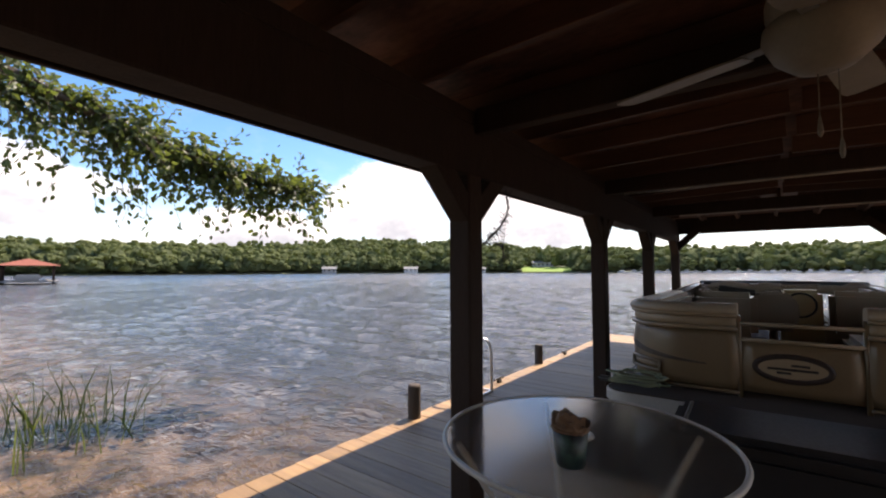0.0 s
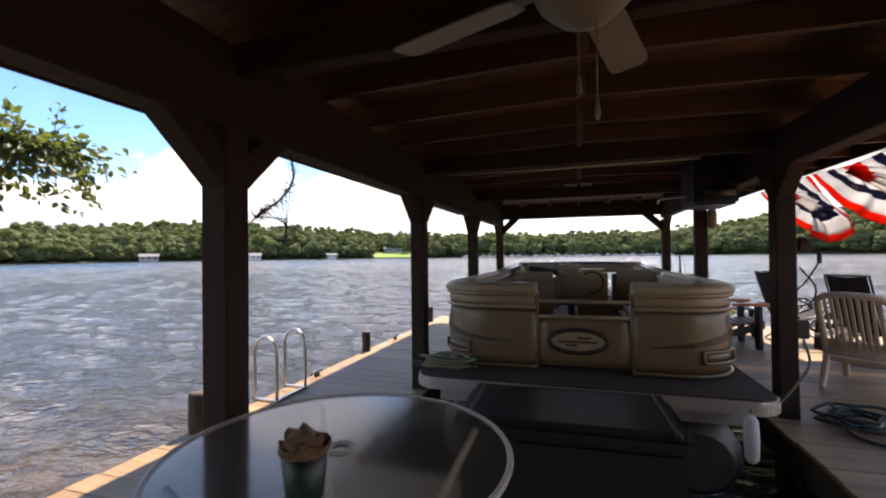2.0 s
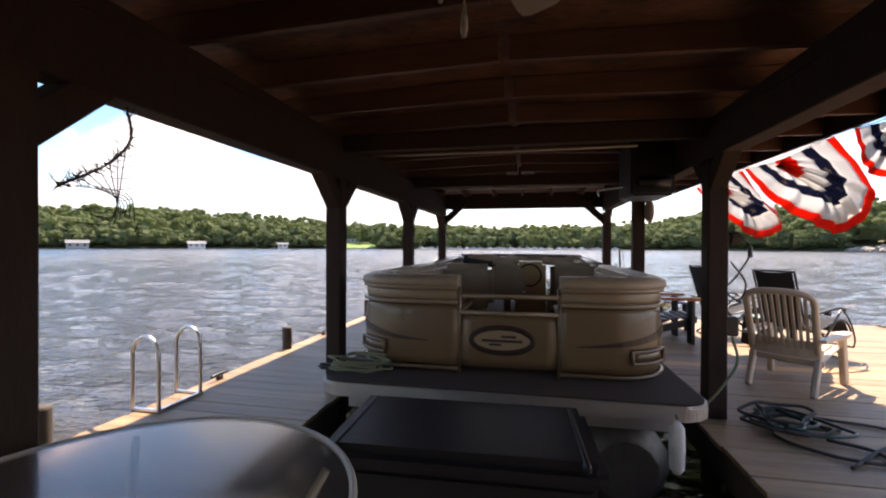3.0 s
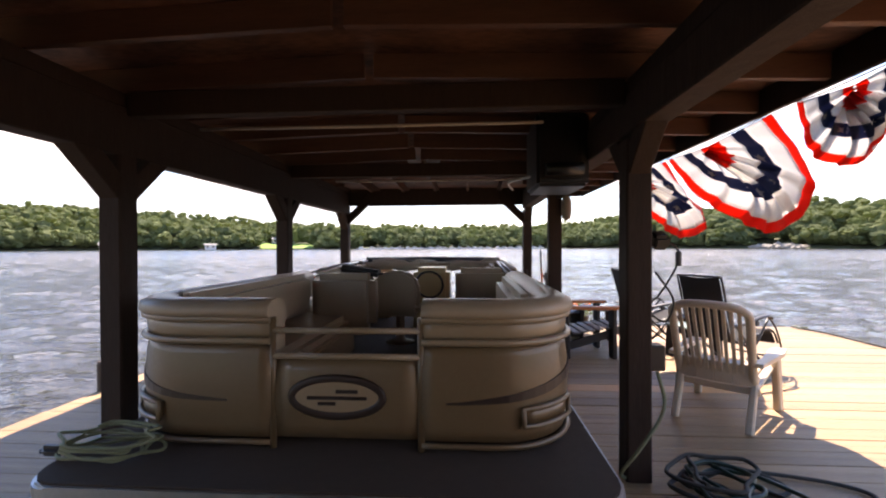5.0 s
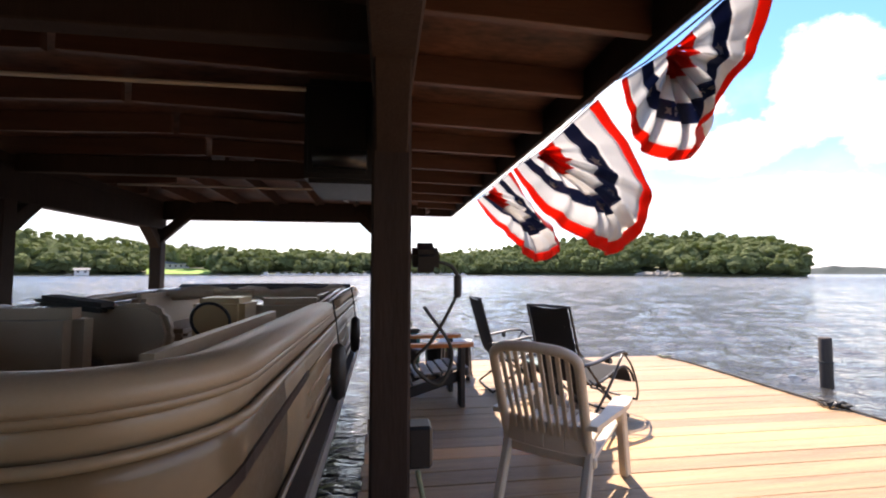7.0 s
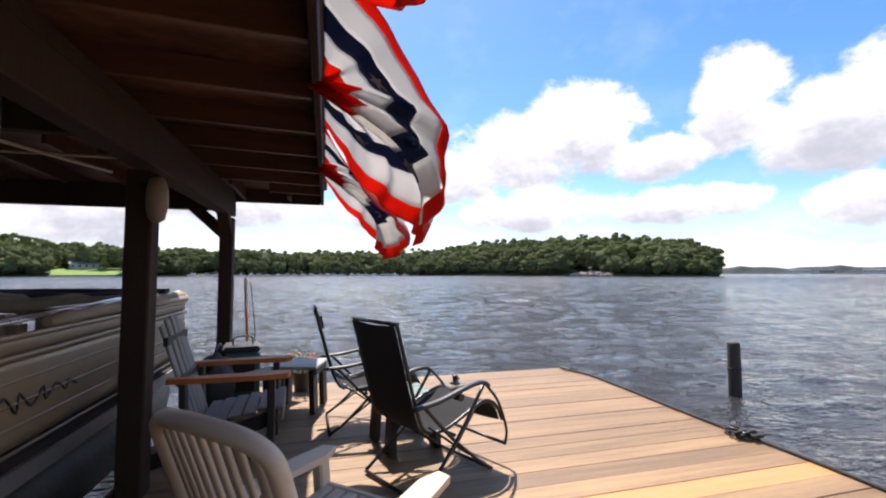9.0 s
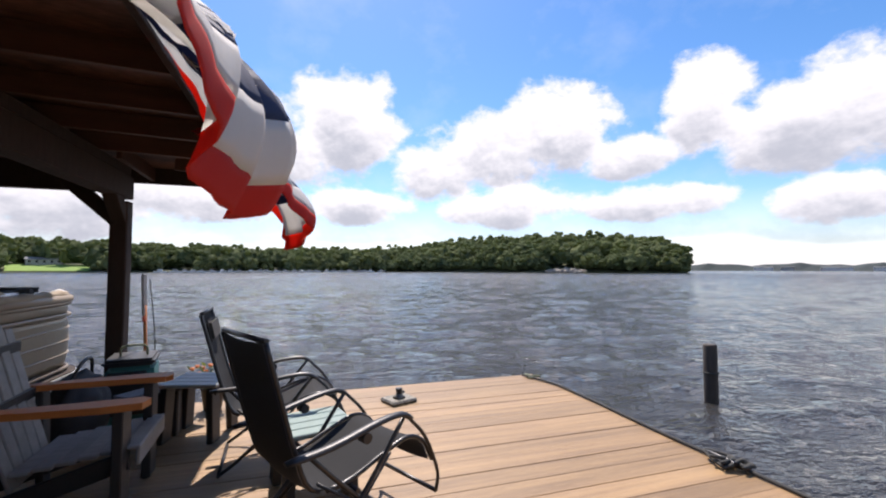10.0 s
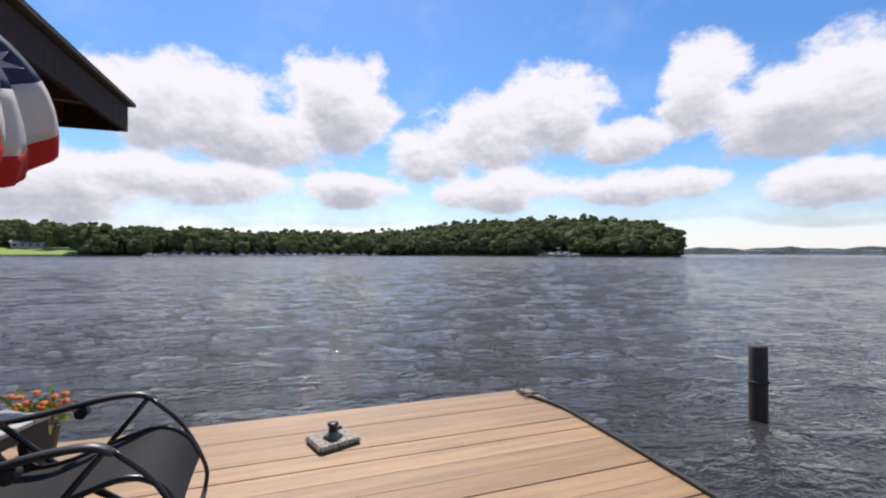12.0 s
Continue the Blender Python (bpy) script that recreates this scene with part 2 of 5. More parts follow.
def woods_material():
    m = bpy.data.materials.new("hazed_woodland_canopy")
    m.use_nodes = True
    t = m.node_tree
    p = t.nodes["Principled BSDF"]
    p.inputs["Roughness"].default_value = 0.9
    p.inputs["Specular IOR Level"].default_value = 0.15
    geo = t.nodes.new("ShaderNodeNewGeometry")
    n = t.nodes.new("ShaderNodeTexNoise")
    n.inputs["Scale"].default_value, n.inputs["Detail"].default_value, n.inputs["Roughness"].default_value = 0.45, 8, 0.75
    t.links.new(geo.outputs["Position"], n.inputs["Vector"])
    # leaf greens are paled and greyed to stand in for haze
    ramp = t.nodes.new("ShaderNodeValToRGB")
    e = ramp.color_ramp.elements
    e[0].position, e[0].color = 0.28, (0.13, 0.155, 0.085, 1)
    e[1].position, e[1].color = 0.78, (0.27, 0.30, 0.14, 1)
    e.new(0.5).color = (0.17, 0.205, 0.095, 1)
    t.links.new(calc(t, "ADD", calc(t, "MULTIPLY", n.outputs[0], 0.6), calc(t, "MULTIPLY", geo.outputs["Random Per Island"], 0.42)), ramp.inputs[0])
    t.links.new(ramp.outputs[0], p.inputs["Base Color"])
    b = t.nodes.new("ShaderNodeBump")
    b.inputs["Strength"].default_value, b.inputs["Distance"].default_value = 1.0, 1.5
    t.links.new(n.outputs[0], b.inputs["Height"])
    t.links.new(b.outputs[0], p.inputs["Normal"])
    return m


def water_material():
    m = bpy.data.materials.new("lake_water")
    m.use_nodes = True
    t = m.node_tree
    p = t.nodes["Principled BSDF"]
    p.inputs["IOR"].default_value = 1.33
    geo = t.nodes.new("ShaderNodeNewGeometry")
    # unresolved wavelets make the open lake look smoother and paler
    gap = node(t, "ShaderNodeVectorMath", op="LENGTH")
    t.links.new(geo.outputs["Position"], gap.inputs[0])
    rr = node(t, "ShaderNodeMapRange")
    t.links.new(gap.outputs["Value"], rr.inputs[0])
    for i, v in ((1, 8.0), (2, 140.0), (3, 0.03), (4, 0.2)):
        rr.inputs[i].default_value = v
    t.links.new(rr.outputs[0], p.inputs["Roughness"])
    sep = t.nodes.new("ShaderNodeSeparateXYZ")
    t.links.new(geo.outputs["Position"], sep.inputs[0])

    def waves(scale, stretch, detail, turn=0.0):
        mp = t.nodes.new("ShaderNodeMapping")
        mp.inputs["Scale"].default_value = stretch
        mp.inputs["Rotation"].default_value = (0, 0, radians(turn))
        n = t.nodes.new("ShaderNodeTexNoise")
        n.inputs["Scale"].default_value, n.inputs["Detail"].default_value, n.inputs["Roughness"].default_value = scale, detail, 0.55
        n.inputs["Distortion"].default_value = 0.4
        t.links.new(geo.outputs["Position"], mp.inputs[0])
        t.links.new(mp.outputs[0], n.inputs["Vector"])
        return n.outputs[0]

    swell, chop, ripple = waves(0.8, (0.5, 1.3, 1), 3, 12), waves(2.7, (0.6, 1.25, 1), 4, -9), waves(9.0, (0.7, 1.2, 1), 3, 20)
    gust = waves(0.03, (0.4, 1.6, 1), 3)
    height = calc(t, "ADD", calc(t, "MULTIPLY", swell, 0.36), calc(t, "ADD", calc(t, "MULTIPLY", chop, 0.37), calc(t, "MULTIPLY", ripple, 0.18)))
    b = t.nodes.new("ShaderNodeBump")
    b.inputs["Strength"].default_value, b.inputs["Distance"].default_value = 1.0, 0.33
    t.links.new(calc(t, "MULTIPLY", height, calc(t, "ADD", 0.65, calc(t, "MULTIPLY", gust, 0.7))), b.inputs["Height"])
    t.links.new(b.outputs[0], p.inputs["Normal"])
    # the stony bed shows in the shallows by the shore
    bed = waves(2.6, (1, 1, 1), 5)
    shallow = node(t, "ShaderNodeMapRange")
    t.links.new(calc(t, "ADD", sep.outputs[1], calc(t, "MULTIPLY", bed, 2.0)), shallow.inputs[0])
    shallow.inputs[1].default_value, shallow.inputs[2].default_value = 4.5, -0.5
    stones = t.nodes.new("ShaderNodeValToRGB")
    e = stones.color_ramp.elements
    e[0].position, e[0].color = 0.38, (0.03, 0.022, 0.014, 1)
    e[1].position, e[1].color = 0.62, (0.2, 0.13, 0.075, 1)
    t.links.new(bed, stones.inputs[0])
    mix = node(t, "ShaderNodeMix")
    mix.data_type = "RGBA"
    t.links.new(shallow.outputs[0], mix.inputs[0])
    mix.inputs[6].default_value = (0.036, 0.035, 0.033, 1)
    t.links.new(stones.outputs[0], mix.inputs[7])
    t.links.new(mix.outputs[2], p.inputs["Base Color"])
    return m


def glass_material(name, tint, rough):
    m = bpy.data.materials.new(name)
    m.use_nodes = True
    p = m.node_tree.nodes["Principled BSDF"]
    p.inputs["Base Color"].default_value = (*tint, 1)
    p.inputs["Transmission Weight"].default_value = 0.98
    p.inputs["Roughness"].default_value = rough
    p.inputs["IOR"].default_value = 1.2
    return m


M["woods"], M["water"] = woods_material(), water_material()
M["glassy"] = glass_material("rippled_table_glass", (0.82, 0.77, 0.7), 0.13)


# ---- mesh building ----
def add_box(bm, centre, size, rot=None, bevel=0.0):
    tmp = bmesh.new()
    bmesh.ops.create_cube(tmp, size=1)
    for v in tmp.verts:
        v.co = Vector((v.co.x * size[0], v.co.y * size[1], v.co.z * size[2]))
    if bevel:
        bmesh.ops.bevel(tmp, geom=list(tmp.edges), offset=bevel, segments=2 if bevel > 0.015 else 1, affect="EDGES")
    m = Matrix.Translation(centre) @ (rot.to_4x4() if rot else Matrix())
    return merge(bm, tmp, m)


def merge(bm, tmp, m=None):
    vs = {v: bm.verts.new(m @ v.co if m else v.co) for v in tmp.verts}
    for f in tmp.faces:
        nf = bm.faces.new([vs[v] for v in f.verts])
        nf.smooth = f.smooth
    tmp.free()
    return bm


def span_box(bm, x0, x1, y0, y1, z0, z1, bevel=0.0):
    return add_box(bm, ((x0 + x1) / 2, (y0 + y1) / 2, (z0 + z1) / 2), (x1 - x0, y1 - y0, z1 - z0), None, bevel)


def bar(bm, a, b, w, h, bevel=0.0, up=(0, 0, 1)):
    """A square bar from a to b, w wide and h high."""
    a, b = Vector(a), Vector(b)
    d = (b - a)
    x = d.normalized()
    y = Vector(up).cross(x)
    y = y.normalized() if y.length > 1e-4 else Vector((0, 1, 0))
    rot = Matrix((x, y, x.cross(y))).transposed()
    return add_box(bm, (a + b) / 2, (d.length, w, h), rot, bevel)


def tube(bm, points, radius, segs=8, cap=True, closed=False):
    """A round tube along points; radius may be a list."""
    pts = [Vector(p) for p in points]
    n = len(pts)
    rings, side = [], None
    for i, p in enumerate(pts):
        if closed:
            d = pts[(i + 1) % n] - pts[i - 1]
        else:
            d = pts[min(i + 1, n - 1)] - pts[max(i - 1, 0)]
        d.normalize()
        if side is None:
            side = d.orthogonal().normalized()
        side = (side - d * side.dot(d)).normalized()
        other = d.cross(side)
        r = radius[i] if isinstance(radius, (list, tuple)) else radius
        rings.append([bm.verts.new(p + (side * math.cos(k * 2 * math.pi / segs) + other * math.sin(k * 2 * math.pi / segs)) * r) for k in range(segs)])
    for i in range(n if closed else n - 1):
        r0, r1 = rings[i], rings[(i + 1) % n]
        for k in range(segs):
            f = bm.faces.new((r0[k], r0[(k + 1) % segs], r1[(k + 1) % segs], r1[k]))
            f.smooth = True
    if cap and not closed:
        bm.faces.new(rings[0][::-1])
        bm.faces.new(rings[-1])
    return bm


def lathe(bm, profile, centre=(0, 0, 0), segs=24, cap=True):
    """A turned body from (radius, z) pairs."""
    c = Vector(centre)
    rings = [[bm.verts.new(c + Vector((r * math.cos(k * 2 * math.pi / segs), r * math.sin(k * 2 * math.pi / segs), z))) for k in range(segs)] for r, z in profile]
    for r0, r1 in zip(rings, rings[1:]):
        for k in range(segs):
            bm.faces.new((r0[k], r0[(k + 1) % segs], r1[(k + 1) % segs], r1[k])).smooth = True
    if cap:
        bm.faces.new(rings[0][::-1])
        bm.faces.new(rings[-1])
    return bm


def slab(bm, outline, z0, z1):
    """An upright prism over an outline of (x, y)."""
    lo, hi = [bm.verts.new((x, y, z0)) for x, y in outline], [bm.verts.new((x, y, z1)) for x, y in outline]
    n = len(outline)
    for i in range(n):
        bm.faces.new((lo[i], lo[(i + 1) % n], hi[(i + 1) % n], hi[i]))
    bm.faces.new(lo[::-1])
    bm.faces.new(hi)
    return bm


def sweep(bm, path, profile, closed_profile=True):
    """A profile of (outward, z) swept along a plan path of (x, y, nx, ny)."""
    rows = [[bm.verts.new((x + nx * o, y + ny * o, z)) for o, z in profile] for x, y, nx, ny in path]
    m = len(profile)
    for a, b in zip(rows, rows[1:]):
        for k in range(m if closed_profile else m - 1):
            bm.faces.new((a[k], b[k], b[(k + 1) % m], a[(k + 1) % m])).smooth = True
    if closed_profile:
        bm.faces.new(rows[0])
        bm.faces.new(rows[-1][::-1])
    return bm


def finish(bm, name, mat):
    bmesh.ops.recalc_face_normals(bm, faces=list(bm.faces))
    me = bpy.data.meshes.new(name)
    bm.to_mesh(me)
    bm.free()
    if mat:
        me.materials.append(mat)
    return me


def part(name, bm, mat, parent, label=""):
    ob = new(name, finish(bm, name, mat))
    ob.parent = parent
    return tagged(ob, label) if label else ob


def thing(name, m, label, category, group="", kind=""):
    ob = new(name)
    ob.empty_display_size = 0.1
    ob.matrix_world = m
    return tagged(ob, label, category, group, kind)


def solid(name, bm, mat, label, category, group="", kind="", m=None):
    ob = new(name, finish(bm, name, mat))
    if m:
        ob.matrix_world = m
    return tagged(ob, label, category, group, kind)


def NB():
    return bmesh.new()


def arc(cx, cy, r, a0, a1, n):
    return [(cx + r * math.cos(radians(a0 + (a1 - a0) * i / n)), cy + r * math.sin(radians(a0 + (a1 - a0) * i / n))) for i in range(n + 1)]


def smooth_line(points, n=6):
    """Points along a Catmull-Rom curve."""
    p = [Vector(q) for q in points]
    p = [p[0] * 2 - p[1]] + p + [p[-1] * 2 - p[-2]]
    out = []
    for i in range(1, len(p) - 2):
        for k in range(n):
            t = k / n
            out.append(0.5 * ((2 * p[i]) + (p[i + 1] - p[i - 1]) * t + (2 * p[i - 1] - 5 * p[i] + 4 * p[i + 1] - p[i + 2]) * t * t + (3 * p[i] - p[i - 1] - 3 * p[i + 1] + p[i + 2]) * t ** 3))
    return out + [p[-2]]


rnd = random.Random(7)
WATER = -0.55

# ---- lake, shores ----
rw = np.random.RandomState(4)
radii, gaps = [0.3], []
while radii[-1] < 300:
    gaps.append(max(0.1, 0.008 * radii[-1]))
    radii.append(radii[-1] + gaps[-1])
gaps.append(gaps[-1])
SPOKES = 640
rr_, aa_ = np.meshgrid(np.array(radii), np.arange(SPOKES) * 2 * math.pi / SPOKES, indexing="ij")
wx, wy = rr_ * np.sin(aa_), rr_ * np.cos(aa_) + 2.0
wz = np.zeros_like(wx)
for k in range(26):
    length = 0.32 * (2.2 / 0.32) ** rw.rand()
    turn = rw.normal(0, 0.55)
    wz += 0.021 * length / 6.283 * np.sin((wx * math.sin(turn) + wy * math.cos(turn)) * 6.283 / length + rw.rand() * 6.283)
wz = WATER + wz * np.maximum(1.0, np.array(gaps) / 0.33)[:, None] * np.clip((300 - rr_) / 60, 0, 1)
co = np.stack([wx, wy, wz], 2).reshape(-1, 3).tolist()
fa = []
for i in range(len(radii) - 1):
    for k in range(SPOKES):
        j = (k + 1) % SPOKES
        fa.append((i * SPOKES + k, i * SPOKES + j, (i + 1) * SPOKES + j, (i + 1) * SPOKES + k))
fa.append(tuple(range(SPOKES - 1, -1, -1)))
last = (len(radii) - 1) * SPOKES
for k in range(SPOKES):
    a = k * 2 * math.pi / SPOKES
    co.append((2600 * math.sin(a), 2600 * math.cos(a), WATER))
for k in range(SPOKES):
    j = (k + 1) % SPOKES
    fa.append((last + k, last + j, last + SPOKES + j, last + SPOKES + k))
me = bpy.data.meshes.new("water")
me.from_pydata(co, [], [f[::-1] for f in fa])
me.polygons.foreach_set("use_smooth", [True] * len(me.polygons))
me.materials.append(M["water"])
tagged(new("water", me), "wind-rippled grey-blue lake water", "water", kind="structure")

bm = NB()
rows = []
for y, z in ((-5.0, -1.2), (-6.5, -0.35), (-8, 0.15), (-14, 0.9), (-45, 4), (-400, 20)):
    rows.append([bm.verts.new((x, y + 0.6 * math.sin(x * 0.7), z + 0.1 * math.sin(x * 1.3 + y))) for x in np.linspace(-420, 420, 60)])
for a, b in zip(rows, rows[1:]):
    for k in range(59):
        bm.faces.new((a[k], b[k], b[k + 1], a[k + 1]))
solid("ground", bm, M["bank"], "grassy bank of the near shore", "ground", kind="structure")

SKYLINE = [(-120, 2.9), (-85, 3.1), (-60, 3.5), (-46, 4.4), (-36, 3.9), (-26, 3.1), (-15, 2.7), (-4, 2.6), (6, 2.8), (14, 3.1), (22, 4.3), (32, 4.7), (40, 4.5), (46, 3.9), (48.2, 2.9)]


def skyline(az):
    return float(np.interp(az, [a for a, _ in SKYLINE], [e for _, e in SKYLINE]))


def shore_at(az):
    return 300 + 14 * math.sin(az * 0.11) + 6 * math.sin(az * 0.43) - (25 if az > 20 else 0) * min(1, max(0, (az - 20) / 10))


def land(az, depth):
    d = shore_at(az)
    top = math.tan(radians(skyline(az))) * (d + 90) - 11
    rise = min(1, max(0, depth / 90))
    return WATER + 0.5 + max(0, top) * rise ** 0.8


def polar(az, dist, z):
    return Vector((math.sin(radians(az)) * dist, math.cos(radians(az)) * dist, z))


bm = NB()
azs = np.arange(-130, 48.6, 1.0)
rows = [[bm.verts.new(polar(a, shore_at(a) + dep, (WATER - 0.6) if dep < 0 else land(a, dep))) for a in azs] for dep in (-2, 0, 25, 60, 95, 200)]
for a, b in zip(rows, rows[1:]):
    for k in range(len(azs) - 1):
        bm.faces.new((a[k], a[k + 1], b[k + 1], b[k]))
solid("far_shore_ground", bm, M["bank"], "wooded hillside across the lake", "ground", kind="structure")

# low far shore, its haze mixed into the base colour
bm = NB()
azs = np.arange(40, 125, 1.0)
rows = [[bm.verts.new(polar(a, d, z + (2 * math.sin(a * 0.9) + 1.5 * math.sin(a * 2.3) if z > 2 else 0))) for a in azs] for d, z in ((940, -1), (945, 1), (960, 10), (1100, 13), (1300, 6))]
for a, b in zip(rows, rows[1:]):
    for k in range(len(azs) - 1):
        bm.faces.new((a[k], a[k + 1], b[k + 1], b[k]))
solid("distant_shore", bm, M["far_woods"], "low wooded shore far down the lake, haze painted into its colour", "shore", kind="structure")

# a lawn slopes to the water between the woods
bm = NB()
azs = np.linspace(-26.6, -20.4, 12)
rows = [[bm.verts.new(polar(a, shore_at(a) + dep, land(a, dep) + 0.25)) for a in azs] for dep in (0, 7, 14, 21, 28)]
for a, b in zip(rows, rows[1:]):
    for k in range(len(azs) - 1):
        bm.faces.new((a[k], a[k + 1], b[k + 1], b[k]))
solid("lawn", bm, M["lawn"], "bright mown lawn sloping down to the lake", "lawn", kind="structure")


def ball_shape(seed):
    tmp = bmesh.new()
    bmesh.ops.create_icosphere(tmp, subdivisions=2, radius=1)
    r = random.Random(seed)
    off = Vector((r.random() * 50, r.random() * 50, r.random() * 50))
    for v in tmp.verts:
        v.co *= 1 + 0.5 * noise.noise(v.co * 1.9 + off) + 0.35 * noise.noise(v.co * 4.7 + off)
    co = np.array([v.co[:] for v in tmp.verts])
    fa = np.array([[v.index for v in f.verts] for f in tmp.faces])
    tmp.free()
    return co, fa


SHAPES = [ball_shape(i) for i in range(6)]


def woods(name, spots, label):
    cos, fas, base = [], [], 0
    for x, y, z, rx, rz in spots:
        co, fa = SHAPES[rnd.randrange(6)]
        a = rnd.random() * 6.28
        c, s = math.cos(a), math.sin(a)
        k = np.stack([(co[:, 0] * c - co[:, 1] * s) * rx + x, (co[:, 0] * s + co[:, 1] * c) * rx + y, co[:, 2] * rz + z], 1)
        cos.append(k)
        fas.append(fa + base)
        base += len(co)
    me = bpy.data.meshes.new(name)
    me.from_pydata(np.concatenate(cos).tolist(), [], np.concatenate(fas).tolist())
    me.materials.append(M["woods"])
    return tagged(new(name, me), label, "woods", kind="stuff")


spots = []
for row, (dep, step) in enumerate(((3, 0.5), (14, 0.55), (30, 0.62), (52, 0.7), (80, 0.75), (96, 0.7))):
    az = -112.0
    while az < 48.0:
        az += step * (0.5 + rnd.random())
        if az > 48.0 - dep * 0.02:
            break
        if -27 < az < -20 and dep < 29:
            continue
        if -14 < az < 11 and dep < 10 and rnd.random() < 0.55:
            continue
        if 32.5 < az < 36.5 and dep < 10:
            continue
        d = shore_at(az) + dep + rnd.uniform(-4, 4)
        tall = rnd.uniform(9, 15) * (0.75 if row == 0 else 1)
        p = polar(az, d, land(az, dep))
        wide = tall * rnd.uniform(0.3, 0.46)
        spots.append((p.x, p.y, p.z + tall * 0.45, wide * 0.85, tall * 0.38))
        # boughs of uneven size clustered round each crown
        for k in range(9 if row < 2 else 7):
            a, up = rnd.random() * 6.28, rnd.random()
            out = wide * math.sqrt(max(0.05, 1 - (1.7 * up - 0.8) ** 2)) * rnd.uniform(0.7, 1.0)
            size = rnd.uniform(1.1, 2.6)
            spots.append((p.x + out * math.cos(a), p.y + out * math.sin(a), p.z + tall * (0.12 + 0.82 * up), size, size * rnd.uniform(0.6, 0.85)))
woods("far_woods", spots, "dense green summer woods along the far shore, paled for haze")

# ---- dock ----
LEFT, RIGHT, NEAR, FAR = -2.97, 6.11, -4.4, 7.9
SLIP_L, SLIP_R, SLIP_Y = -1.52, 1.42, 1.3
PITCH = 0.19
bm = NB()
for x in (LEFT + 0.06, -2.2, SLIP_L - 0.06):
    span_box(bm, x - 0.03, x + 0.03, NEAR, FAR - 0.02, -0.26, -0.042)
for x in (SLIP_R + 0.05, 2.3, 3.3, 4.3, 5.3, RIGHT - 0.06):
    span_box(bm, x - 0.03, x + 0.03, NEAR, FAR - 0.02, -0.26, -0.042)
for x in (-0.6, 0.4):
    span_box(bm, x - 0.03, x + 0.03, NEAR, SLIP_Y - 0.06, -0.26, -0.042)
for x0, x1, y in ((LEFT + 0.09, RIGHT - 0.09, NEAR + 0.1), (SLIP_L, SLIP_R, SLIP_Y - 0.05), (LEFT + 0.09, SLIP_L - 0.09, FAR - 0.08), (SLIP_R + 0.08, RIGHT - 0.09, FAR - 0.08)):
    span_box(bm, x0, x1, y - 0.03, y + 0.03, -0.27, -0.045)
for x in (LEFT + 0.15, SLIP_L - 0.15, SLIP_R + 0.16, 3.4, RIGHT - 0.2):
    for y in (-3.5, 0.3, 3.0, 5.4, FAR - 0.25):
        lathe(bm, [(0.09, -1.4), (0.085, -0.05)], (x, y, 0), 10)
deck = solid("deck_framing", bm, M["under"], "dark wet framing and piles under the dock", "dock", kind="structure")
deck.name = "floor"


def plank_mesh(length, name, mat):
    b = NB()
    add_box(b, (0, 0, -0.0175), (length, 0.1865, 0.035), None, 0.003)
    return finish(b, name, mat)


PLANKS = {}


def plank(x0, x1, y, mat="deck"):
    key = (round(x1 - x0, 2), mat)
    if key not in PLANKS:
        PLANKS[key] = plank_mesh(x1 - x0, "plank", M[mat])
    ob = new("plank", PLANKS[key])
    ob.parent = deck
    ob.matrix_basis = pose((x0 + x1) / 2 + rnd.uniform(-0.012, 0.012), y, rnd.uniform(-0.004, 0.0), rnd.uniform(-0.35, 0.35), 0, rnd.uniform(-0.09, 0.09))
    return ob


row = 0
y = NEAR + 0.1
fresh = None
while y < FAR - 0.02:
    if y < SLIP_Y - 0.05:
        cut = (0.2, 1.6)[row % 2]
        plank(LEFT, cut - 0.004, y)
        plank(cut + 0.004, RIGHT, y)
    else:
        plank(LEFT, SLIP_L, y)
        if abs(y - 4.72) < PITCH / 2:
            fresh = plank(SLIP_R, RIGHT, y, "new_board")
        else:
            plank(SLIP_R, RIGHT, y)
    y += PITCH
    row += 1
tagged(fresh, "newer orange-brown plank")

# ---- boathouse ----
POSTS_L, POSTS_R = (0.30, 2.88, 5.30, 7.80), (0.36, 2.93, 5.39, 7.80)
EAVE, ROOF_Y0, ROOF_Y1, SLOPE, EAVE_Z = 2.66, -4.6, 8.45, 0.03, 2.46
house = thing("boathouse", pose(0, 0, 0), "dark timber boathouse frame with knee-braced posts over a slip", "boathouse")


def post_bm(x0, x1, y):
    b = NB()
    w = (x1 - x0) / 2
    cx = (x0 + x1) / 2
    prof = [(w * 0.93, -0.3), (w * 0.9, 0.5), (w * 0.92, 1.4), (w * 0.9, 2.0)]
    rings = []
    for r, z in prof:
        k = r * 0.86
        cs = [(r, k), (k, r), (-k, r), (-r, k), (-r, -k), (-k, -r), (k, -r), (r, -k)]
        rings.append([b.verts.new((cx + px, y + w + py, z)) for px, py in cs])
    for r0, r1 in zip(rings, rings[1:]):
        for k in range(8):
            b.faces.new((r0[k], r0[(k + 1) % 8], r1[(k + 1) % 8], r1[k]))
    b.faces.new(rings[0][::-1])
    b.faces.new(rings[-1])
    return b


def knee(b, foot, head, t):
    """A solid knee under a beam, t thick, from foot on the post to head on the beam."""
    a, c = Vector(foot), Vector(head)
    bar(b, a - (c - a) * 0.12, c + (c - a) * 0.12, t, 0.125, 0.006, up=(0, 0, 1))
    return b


